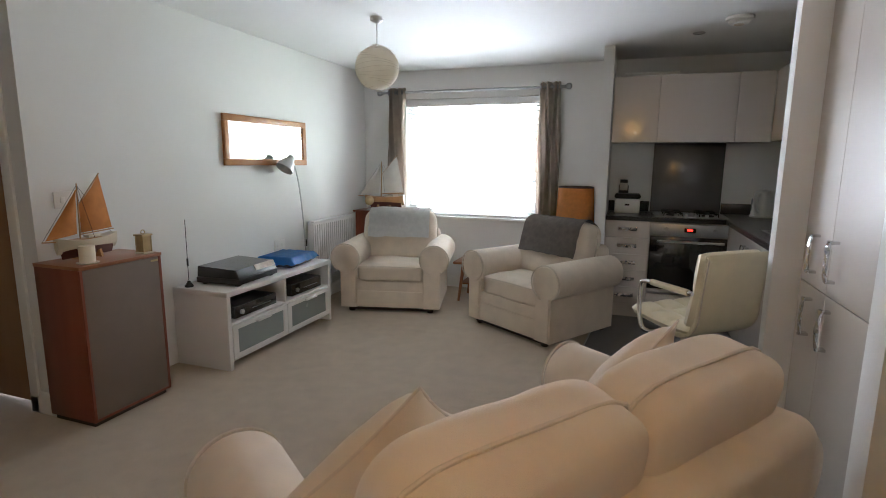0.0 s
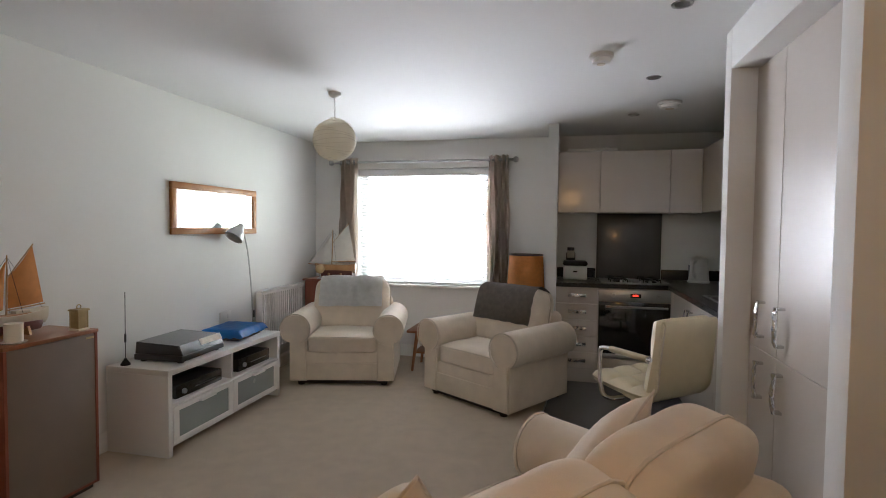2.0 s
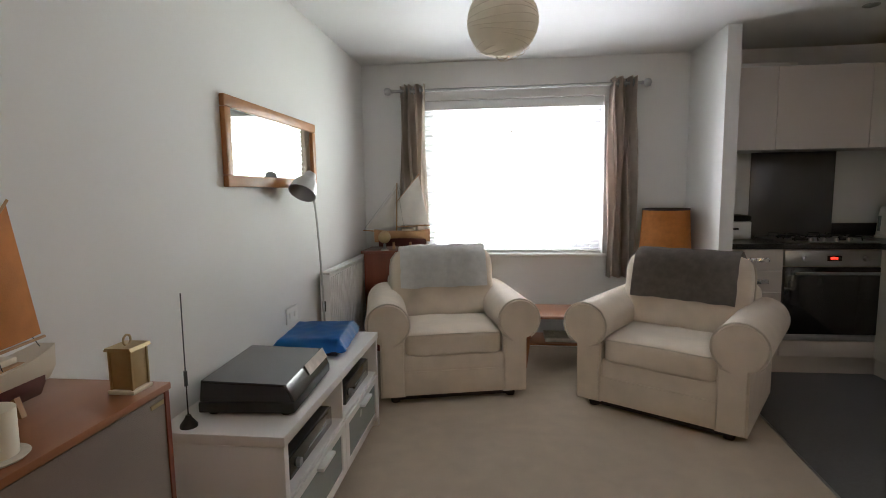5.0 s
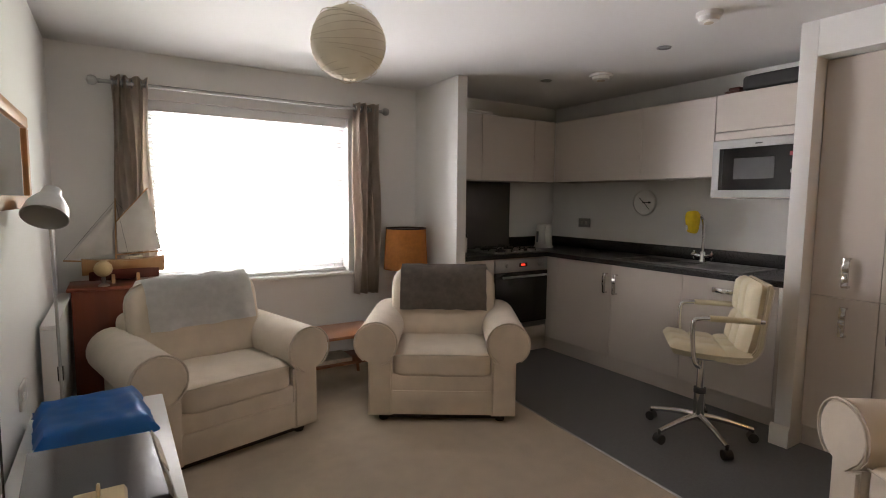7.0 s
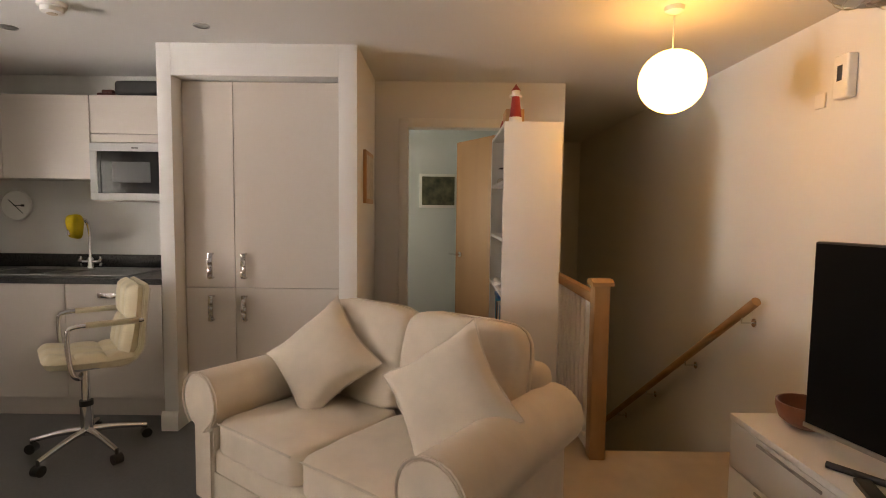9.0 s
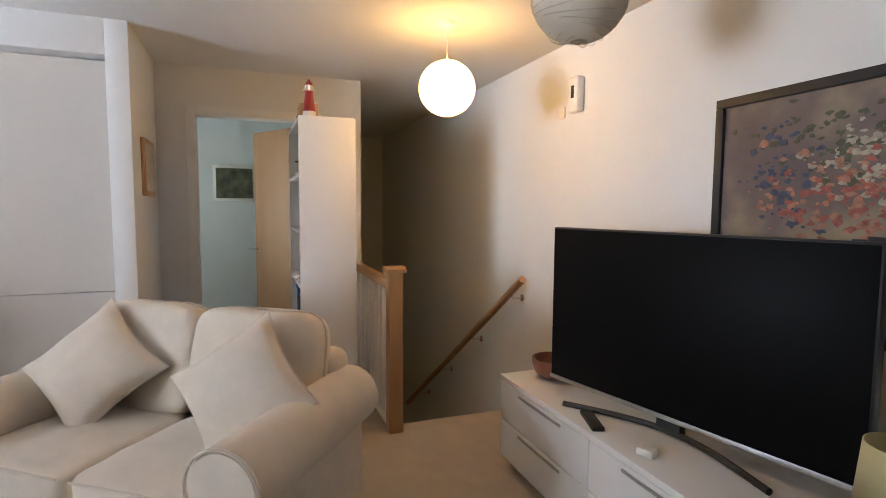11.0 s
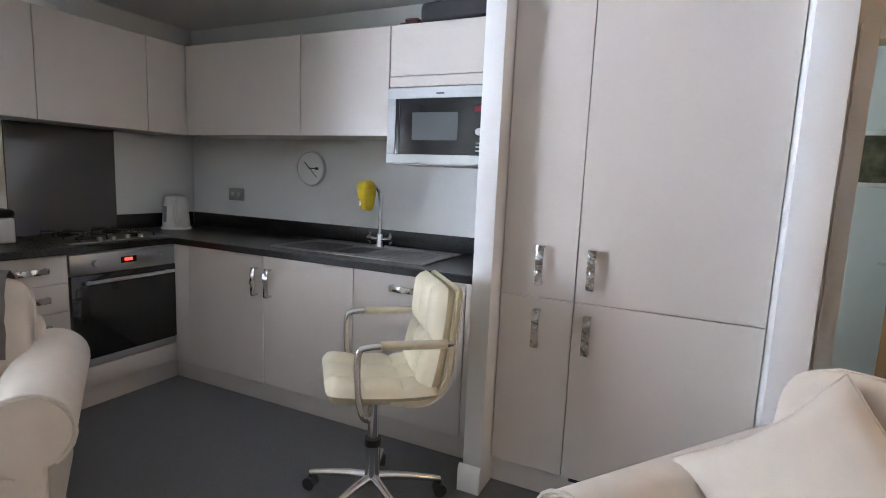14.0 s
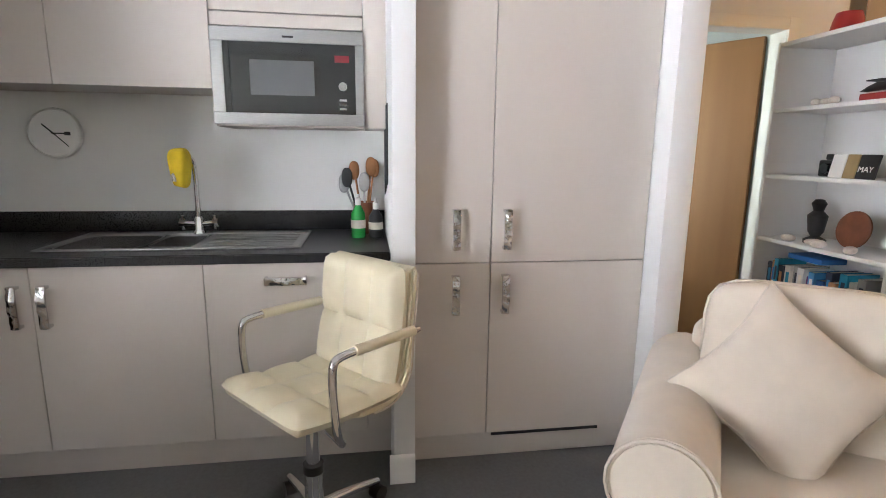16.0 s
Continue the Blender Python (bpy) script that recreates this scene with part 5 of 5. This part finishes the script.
# ---- ceiling fittings ----
def paper_globe(at, r, mat, label, lit=False, cord=0.1):
    x, y, z = at
    t = thing("pendant_light", (x, y, z), label, "pendant light", "paper globe pendants")
    prof = []
    n = 40
    for k in range(n + 1):
        a = math.pi * (0.06 + 0.9 * k / n)
        ridge = 1 + 0.008 * math.cos(2 * math.pi * k / 2.5) if not lit else 1
        prof.append((r * math.sin(a) * ridge, -r * math.cos(a) * 0.97))
    bm = lathe(prof[::-1], 40)
    bmesh.ops.delete(bm, geom=[f for f in bm.faces if len(f.verts) > 4], context="FACES_ONLY")
    if not lit:
        for v in bm.verts:
            v.co *= 1 + 0.012 * noise.noise(v.co * 14)
    shade = part("shade", bm, mat, t)
    if not lit:
        for k in range(1, 19):
            a = math.pi * k / 19
            part("rib", tube([(r * 1.006 * math.sin(a) * math.cos(b), r * 1.006 * math.sin(a) * math.sin(b), -r * 0.976 * math.cos(a) + 0.01 * math.sin(2 * b + k)) for b in [2 * math.pi * i / 32 for i in range(33)]], 0.0016, 5), PAPERRIB, shade)
    part("cord", cyl((0, 0, r * 0.5), (0, 0, H - z - 0.03), 0.004, n=8), GLOSSWHITE, t)
    part("ceiling_rose", lathe([(0.0, H - z - 0.04), (0.02, H - z - 0.035), (0.042, H - z - 0.02), (0.045, H - z), (0, H - z)], 24), GLOSSWHITE, t)
    part("lamp_holder", cyl((0, 0, r * 0.35), (0, 0, r * 0.75), 0.018, n=12), GLOSSWHITE, t)
    return t


paper_globe((1.15, -1.99, 2.0), 0.15, PAPER, "cream ribbed paper globe pendant, unlit")
paper_globe((1.72, -5.42, 2.05), 0.158, PAPER, "cream ribbed paper globe pendant above the television")
paper_globe((2.86, -5.39, 1.985), 0.15, glow("lit_paper_shade", (1.0, 0.54, 0.14), BULB_GLOW), "lit warm paper globe pendant over the landing", True)


def ceiling_disc(name, at, r, label, cat, prof):
    t = thing(name, (at[0], at[1], H), label, cat)
    part("body", lathe([(0, -prof[0])] + [(r * a, -b) for a, b in prof[1]] + [(r, 0)], 28), GLOSSWHITE, t)
    part("centre", lathe([(0, -prof[0] - 0.004), (r * 0.35, -prof[0] - 0.003), (r * 0.36, -prof[0] + 0.004), (0, -prof[0] + 0.004)], 20), PIPING, t)


ceiling_disc("smoke_alarm", (2.9, -2.45), 0.062, "white round smoke alarm on the ceiling", "smoke alarm", (0.05, [(0.5, 0.05), (0.75, 0.045), (0.8, 0.025), (1.0, 0.02)]))
ceiling_disc("heat_alarm", (3.46, -1.28), 0.085, "white round heat alarm on the kitchen ceiling", "heat alarm", (0.045, [(0.5, 0.045), (0.72, 0.04), (0.8, 0.02), (1.0, 0.018)]))
for x, y in ((3.24, -1.96), (3.26, -0.9), (3.18, -3.03)):
    t = thing("downlight", (x, y, H), "recessed steel downlight in the ceiling, off", "downlight", "downlights")
    part("ring", lathe([(0.03, -0.002), (0.033, -0.006), (0.042, -0.005), (0.044, 0.0), (0.03, 0.0), (0.03, -0.002)], 24), STEEL, t)
    part("lens", lathe([(0.029, -0.0015), (0, -0.001)], 20), SMOKED, t)

# ---- landing and hall ----
rail = thing("banister", (0, 0, 0), "oak banister with newel post and white balusters", "banister")
newel = part("newel_post", box(3.14, 3.225, -5.23, -5.145, 0, 0.97, 0.004), OAK, rail)
part("newel_cap", prism([(-0.058, 0.965), (0.058, 0.965), (0.058, 0.985), (0.03, 1.0), (-0.03, 1.0), (-0.058, 0.985)], -0.058, 0.058, "y"), OAK, newel, pose_at=pose(3.1825, -5.1875, 0.005))
part("handrail", prism([(-0.03, 0.86), (0.03, 0.86), (0.035, 0.89), (0.022, 0.915), (-0.022, 0.915), (-0.035, 0.89)], 3.226, 4.299, "x"), OAKX, rail, pose_at=pose(0, -5.1875, 0))
part("base_rail", box(3.226, 4.299, -5.215, -5.16, 0.001, 0.05, 0.004), GLOSSWHITE, rail)
bal = part("baluster", box(-0.016, 0.016, -0.016, 0.016, 0.05, 0.86, 0.003), GLOSSWHITE, rail, "white painted square baluster")
bal.matrix_basis = pose(3.31, -5.1875, 0)
for k in range(1, 10):
    share(bal, pose(3.31 + 0.1 * k, -5.1875, 0))
wr = thing("wall_handrail", (0, 0, 0), "oak handrail on brackets down the stair wall", "handrail")
p0, p1 = Vector((3.27, -6.1, 0.875)), Vector((5.95, -6.1, -0.95))
part("rail", tube([p0, p1], 0.026, 14), OAKX, wr)
for u in (0.05, 0.3, 0.55, 0.8):
    p = p0.lerp(p1, u)
    bm = tube([p - Vector((0, 0, 0.02)), p - Vector((0, 0.0, 0.06)), (p.x, -6.179, p.z - 0.06)], 0.006, 8)
    cyl((p.x, -6.179, p.z - 0.06), (p.x, -6.172, p.z - 0.06), 0.025, n=16, bm=bm)
    part("bracket", bm, CHROME, wr)

BX0, BX1, BYF, BYB, BZ = 3.365, 4.13, -4.665, -4.998, 1.88
bk = thing("bookcase", (0, 0, 0), "tall white bookcase half filled with books and ornaments", "bookcase")
for nm, b_ in (("side", (BX0, BX0 + 0.022, BYB, BYF, 0, BZ)), ("side", (BX1 - 0.022, BX1, BYB, BYF, 0, BZ)), ("top", (BX0 + 0.0225, BX1 - 0.0225, BYB, BYF - 0.001, BZ - 0.022, BZ - 0.001)),
               ("rear_panel", (BX0 + 0.0225, BX1 - 0.0225, BYB + 0.001, BYB + 0.006, 0.07, BZ - 0.0225)), ("plinth", (BX0 + 0.0225, BX1 - 0.0225, BYF - 0.03, BYF - 0.012, 0, 0.069))):
    part(nm, box(*b_, bevel=0.0015), WHITELAM, bk)
SHZ = [0.07, 0.5, 0.855, 1.19, 1.53]
for z in SHZ:
    part("shelf", box(BX0 + 0.0225, BX1 - 0.0225, BYB + 0.007, BYF - 0.004, z, z + 0.02, 0.001), WHITELAM, bk)
cols = [(0.1, 0.02, 0.13), (0.02, 0.03, 0.06), (0.015, 0.016, 0.03), (0.5, 0.5, 0.48), (0.03, 0.12, 0.35), (0.02, 0.25, 0.4), (0.25, 0.24, 0.22), (0.04, 0.2, 0.4), (0.45, 0.2, 0.08), (0.6, 0.55, 0.45)]
BOOK = [material("book_cover", c, 0.45, vary=0.12, size=20) for c in cols]
PAGES = material("book_pages", (0.7, 0.65, 0.54), 0.85, vary=0.08, size=60)
rnd = random.Random(4)
for row, (z, xa, xb, hh) in enumerate(((0.521, 3.45, 4.05, 0.24), (0.091, 3.42, 4.06, 0.28))):
    x, k = xa, 0
    while x < xb:
        w, h = rnd.uniform(0.018, 0.042), hh * rnd.uniform(0.78, 1.1)
        t = thing("book", (x + w / 2, BYF - 0.03 - rnd.uniform(0, 0.03), z), "upright hardback book on the white bookcase", "book", "books on the shelf")
        cv = bmesh.new()
        box(-w / 2, -w / 2 + 0.002, -0.17, 0, 0, h, bm=cv)
        box(w / 2 - 0.002, w / 2, -0.17, 0, 0, h, bm=cv)
        box(-w / 2 + 0.002, w / 2 - 0.002, -0.003, 0, 0, h, bm=cv)
        part("cover", cv, BOOK[(k * 3 + row) % 10], t, smooth=False)
        part("pages", box(-w / 2 + 0.002, w / 2 - 0.002, -0.166, -0.003, 0.003, h - 0.003), PAGES, t)
        part("title", box(-w * 0.25, w * 0.25, 0.0, 0.0008, h * 0.55, h * 0.85), BOOK[(k * 3 + row + 6) % 10], t, smooth=False)
        x += w + 0.002
        k += 1
t = thing("book", (3.80, -4.68, 0.521 + 0.275), "blue book lying flat on top of other books", "book", "books on the shelf")
part("cover", box(-0.1, 0.1, -0.14, 0, 0, 0.025, 0.002), BOOK[4], t)
# ornaments
fig = lathe([(0.05, 0), (0.05, 0.02), (0.02, 0.035), (0.035, 0.06), (0.04, 0.1), (0.045, 0.14), (0.022, 0.165), (0.03, 0.19), (0.034, 0.2), (0.02, 0.22), (0, 0.225)], 18)
solid("figurine", fig, BLACK, "small dark standing figurine on the shelf", "figurine", at=(3.86, -4.78, 0.876))
dish = thing("brown_plate", (3.68, -4.82, 0.876), "round brown plate standing on the shelf", "plate")
part("dish", turned(lathe([(0, 0), (0.07, 0.004), (0.09, 0.014), (0.088, 0.02), (0.068, 0.01), (0, 0.008)], 28), pose(0, 0, 0.092, -80)), TERRACOTTA, dish)
for k, (x, y) in enumerate(((3.93, -4.70), (3.80, -4.71), (3.74, -4.69), (3.58, -4.70))):
    solid("sea_shell", soft(0, 0, 0.018, 0.08, 0.05, 0.036, 2.2, 6, 0.012, seed=k), SHELL, "pale sea shell lying on the shelf", "shell", "sea shells", at=(x, y, 0.876), turn=40 * k)
cal = thing("block_calendar", (3.66, -4.72, 1.211), "perpetual calendar with white, gold and black cards", "calendar")
for x, w, m_ in ((0.08, 0.07, GLOSSWHITE), (0.01, 0.06, BRASS), (-0.07, 0.09, BLACK)):
    part("card", turned(box(x - w / 2, x + w / 2, -0.006, 0.006, 0, 0.11, 0.002), pose(0, 0, 0, 12)), m_, cal)
txt = bpy.data.curves.new("word", "FONT")
txt.body, txt.size, txt.extrude = "MAY", 0.036, 0.0008
tm = new("tmp_word", txt)
bpy.context.view_layer.update()
wm = bpy.data.meshes.new_from_object(tm.evaluated_get(bpy.context.evaluated_depsgraph_get()))
bpy.data.objects.remove(tm)
wbm = bmesh.new()
wbm.from_mesh(wm)
part("lettering", turned(wbm, pose(0, 0, 0, 12) @ pose(-0.03, 0.008, 0.03, 90, 0, 180)), GLOSSWHITE, cal)
cam_body = thing("black_box_camera", (3.83, -4.8, 1.211), "old black camera on the bookcase shelf", "camera")
part("body", box(-0.06, 0.06, -0.03, 0.03, 0, 0.08, 0.008), BLACK, cam_body)
part("top", box(-0.03, 0.03, -0.025, 0.025, 0.08, 0.11, 0.008), BLACK, cam_body)
part("lens", cyl((0, 0.03, 0.04), (0, 0.06, 0.04), 0.025, n=20), BLACKGLASS, cam_body)
plane = thing("model_aircraft", (3.56, -4.76, 1.551), "dark model aircraft on a red base", "model aircraft")
part("fuselage", turned(lathe([(0.0, -0.16), (0.012, -0.12), (0.026, -0.03), (0.024, 0.06), (0.008, 0.14), (0, 0.16)], 14), pose(0, 0, 0.075, 0, -80, 0)), BLACK, plane)
part("wing", box(-0.03, 0.04, -0.14, 0.1, 0.075, 0.081, 0.002), BLACK, plane)
part("tail", prism([(-0.15, 0.06), (-0.11, 0.06), (-0.135, 0.13), (-0.15, 0.13)], -0.003, 0.003, "y"), BLACK, plane)
part("stand", box(-0.12, 0.1, -0.05, 0.06, 0, 0.03, 0.004), RED, plane)
part("prop", cyl((0, 0, 0.03), (0, 0, 0.06), 0.006, n=8), STEEL, plane)
for k in range(3):
    solid("pebble", soft(0, 0, 0.016, 0.05, 0.04, 0.032, 2.2, 5, 0.008, seed=k), STONE, "small rounded stone on the shelf", "stone", "stones", at=(3.88 - 0.05 * k, -4.7, 1.551), turn=30 * k)

lh = thing("model_lighthouse", (3.47, -4.74, BZ), "red and white striped model lighthouse on the bookcase", "model lighthouse")
for k in range(4):
    r0, r1 = 0.042 - 0.005 * k, 0.042 - 0.005 * (k + 1)
    part("band", lathe([(r0, 0.04 * k), (r1, 0.04 * (k + 1)), (0, 0.04 * (k + 1))], 20), (GLOSSWHITE, RED)[(k + 1) % 2 == 0 or k == 2], lh)
part("gallery", lathe([(0.036, 0.16), (0.036, 0.166), (0.022, 0.166), (0.022, 0.195), (0, 0.195)], 18), GLOSSWHITE, lh)
part("roof", lathe([(0.028, 0.195), (0.0, 0.235)], 18), RED, lh)
solid("gift_box", box(3.52, 3.68, -4.8, -4.69, BZ, BZ + 0.1, 0.003), OAK, "small brown box on top of the bookcase", "box")
solid("red_cap", lathe([(0.07, 0), (0.06, 0.05), (0.05, 0.08), (0, 0.085)], 20), RED, "small red hat-shaped ornament on the bookcase", "ornament", at=(3.82, -4.75, BZ))

pic = thing("hall_picture", (3.85, -3.808, 1.58), "narrow pale framed picture on the hall wall", "picture")
part("frame", box(-0.17, 0.17, -0.02, 0, -0.17, 0.17, 0.004), OAK, pic)
part("print", box(-0.14, 0.14, -0.023, -0.0205, -0.14, 0.14), STONE, pic)
p2 = thing("study_picture", (5.348, -4.27, 1.56), "small dark landscape picture on the blue wall", "picture", "", -90)
part("frame", box(-0.18, 0.18, -0.022, 0, -0.16, 0.16, 0.003), GLOSSWHITE, p2)
part("print", box(-0.155, 0.155, -0.025, -0.0225, -0.135, 0.135), material("dark_landscape", (0.16, 0.15, 0.09), 0.4, size=14, second=(0.02, 0.03, 0.02)), p2)
sensor = thing("alarm_sensor", (2.79, -6.179, 2.0), "white alarm unit with a dark window high on the wall", "alarm", "", 180)
part("case", box(-0.045, 0.045, -0.05, 0, -0.1, 0.1, 0.01, 3), GLOSSWHITE, sensor)
part("lens", box(-0.015, 0.015, -0.053, -0.0505, -0.02, 0.05, 0.001), SMOKED, sensor)
solid("small_switch", box(2.93, 3.0, -6.179, -6.168, 1.89, 1.96, 0.003), GLOSSWHITE, "small white blank plate on the wall", "switch")

# ---- television corner ----
unit = thing("tv_unit", (0, 0, 0), "long low white television unit with drawers", "tv unit")
TX0, TX1, TY0, TY1, TZ = 0.35, 2.6, -6.15, -5.6, 0.49
part("top", box(TX0, TX1, TY0, TY1, TZ - 0.03, TZ, 0.003), WHITELAM, unit)
part("body", box(TX0 + 0.003, TX1 - 0.003, TY0 + 0.002, TY1 - 0.024, 0.06, TZ - 0.031, 0.002), WHITELAM, unit)
part("plinth", box(TX0 + 0.02, TX1 - 0.04, TY0 + 0.02, TY1 - 0.06, 0, 0.059), WHITELAM, unit)
for k in range(3):
    a = TX0 + 0.004 + (TX1 - TX0 - 0.008) * k / 3
    b = TX0 + 0.004 + (TX1 - TX0 - 0.008) * (k + 1) / 3
    for c, d in ((0.062, 0.255), (0.259, 0.457)):
        dr = part("drawer_front", box(a + 0.002, b - 0.002, TY1 - 0.023, TY1 - 0.004, c, d, 0.002), WHITELAM, unit)
        part("handle", box((a + b) / 2 - 0.18, (a + b) / 2 + 0.18, TY1 - 0.004, TY1 + 0.002, d - 0.03, d - 0.018, 0.001), STEEL, dr)
tv = thing("television", (1.725, -5.87, TZ), "large black flat television, switched off", "television", "", 192.6)
part("case", box(-0.62, 0.62, 0.0, 0.05, 0.06, 0.775, 0.006), BLACK, tv)
part("screen", box(-0.612, 0.612, -0.004, -0.0005, 0.075, 0.768, 0.001), SCREEN, tv)
part("bezel", box(-0.621, 0.621, -0.006, 0.0, 0.056, 0.0745, 0.002), STEEL, tv)
part("stand", tube([(-0.42, -0.12, 0.012), (-0.2, -0.02, 0.012), (0, 0.02, 0.014), (0.2, -0.02, 0.012), (0.42, -0.12, 0.012)], 0.012, 10, smooth=2), BLACK, tv)
part("neck", box(-0.05, 0.05, 0.0, 0.04, 0.01, 0.07, 0.004), BLACK, tv)
bw = solid("bowl", lathe([(0.06, 0), (0.1, 0.03), (0.115, 0.075), (0.115, 0.1), (0.107, 0.1), (0.1, 0.06), (0.06, 0.02), (0, 0.015)], 36), TERRACOTTA, "brown turned wooden bowl on the white unit", "bowl", at=(2.46, -5.84, TZ))
solid("remote_control", box(-0.025, 0.025, -0.09, 0.09, 0, 0.018, 0.005), BLACK, "black remote control on the television unit", "remote control", at=(1.92, -5.67, TZ), turn=70)
rem = solid("plug_adapter", box(-0.03, 0.03, -0.025, 0.025, 0, 0.03, 0.006), GLOSSWHITE, "small white adapter on the television unit", "adapter", at=(1.62, -5.68, TZ), turn=20)
yl = thing("small_lamp", (0.93, -5.8, TZ), "small lamp with a pale yellow shade", "lamp")
part("shade", lathe([(0.1, 0.14), (0.085, 0.32), (0.082, 0.32), (0.097, 0.14), (0.1, 0.14)], 28), CREAMPLASTIC, yl)
part("base", lathe([(0.06, 0), (0.055, 0.02), (0.02, 0.05), (0.015, 0.2), (0, 0.2)], 20), TERRACOTTA, yl)

art = thing("painting", (1.235, -6.179, 1.36), "large oil painting of flowers in a black frame", "painting", "", 180)
fr = bmesh.new()
for a, b, c, d in ((-0.59, 0.59, 0.39, 0.425), (-0.59, 0.59, -0.425, -0.39), (-0.59, -0.555, -0.39, 0.39), (0.555, 0.59, -0.39, 0.39)):
    box(a, b, -0.03, 0, c, d, 0.004, 2, fr)
part("frame", fr, BLACK, art, "black painted frame")
canvas = part("canvas", box(-0.556, 0.556, -0.014, -0.004, -0.391, 0.391), oil_paint(), art)
PAINTS = [material("dab", c, 0.45, vary=0.35, size=40, grain=0.5, grain_size=80) for c in ((0.05, 0.07, 0.13), (0.4, 0.36, 0.28), (0.34, 0.1, 0.07), (0.4, 0.19, 0.12), (0.045, 0.045, 0.06), (0.08, 0.09, 0.05))]
rp = random.Random(9)
dabs = [bmesh.new() for _ in PAINTS]


def dab(k, x, z, r):
    v = [(x + r * rp.uniform(0.4, 1.5) * math.cos(a), z + r * rp.uniform(0.3, 1.0) * math.sin(a)) for a in [2 * math.pi * i / 8 for i in range(8)]]
    prism(v, -0.0152 - rp.random() * 0.002, -0.0142, "y", bm=dabs[k])


for _ in range(130):
    dab(0, rp.choice((-0.32, 0.3)) + rp.gauss(0, 0.08), 0.12 + rp.gauss(0, 0.09), rp.uniform(0.005, 0.019))
    dab(1, rp.gauss(0.05, 0.13), 0.15 + rp.gauss(0, 0.06), rp.uniform(0.005, 0.019))
    dab(2, rp.gauss(-0.02, 0.16), 0.02 + rp.gauss(0, 0.06), rp.uniform(0.005, 0.019))
    dab(3, rp.gauss(-0.05, 0.18), 0.06 + rp.gauss(0, 0.07), rp.uniform(0.005, 0.019))
    dab(5, rp.gauss(0, 0.22), 0.22 + rp.gauss(0, 0.06), rp.uniform(0.005, 0.019))
for _ in range(50):
    dab(4, rp.gauss(0.02, 0.07), -0.2 + rp.uniform(-0.14, 0.1), rp.uniform(0.02, 0.04))
for k, nm in enumerate(("blue_flowers", "white_flowers", "red_flowers", "coral_flowers", "dark_vase", "foliage")):
    part(nm, dabs[k], PAINTS[k], canvas, smooth=False)["kind"] = "stuff"
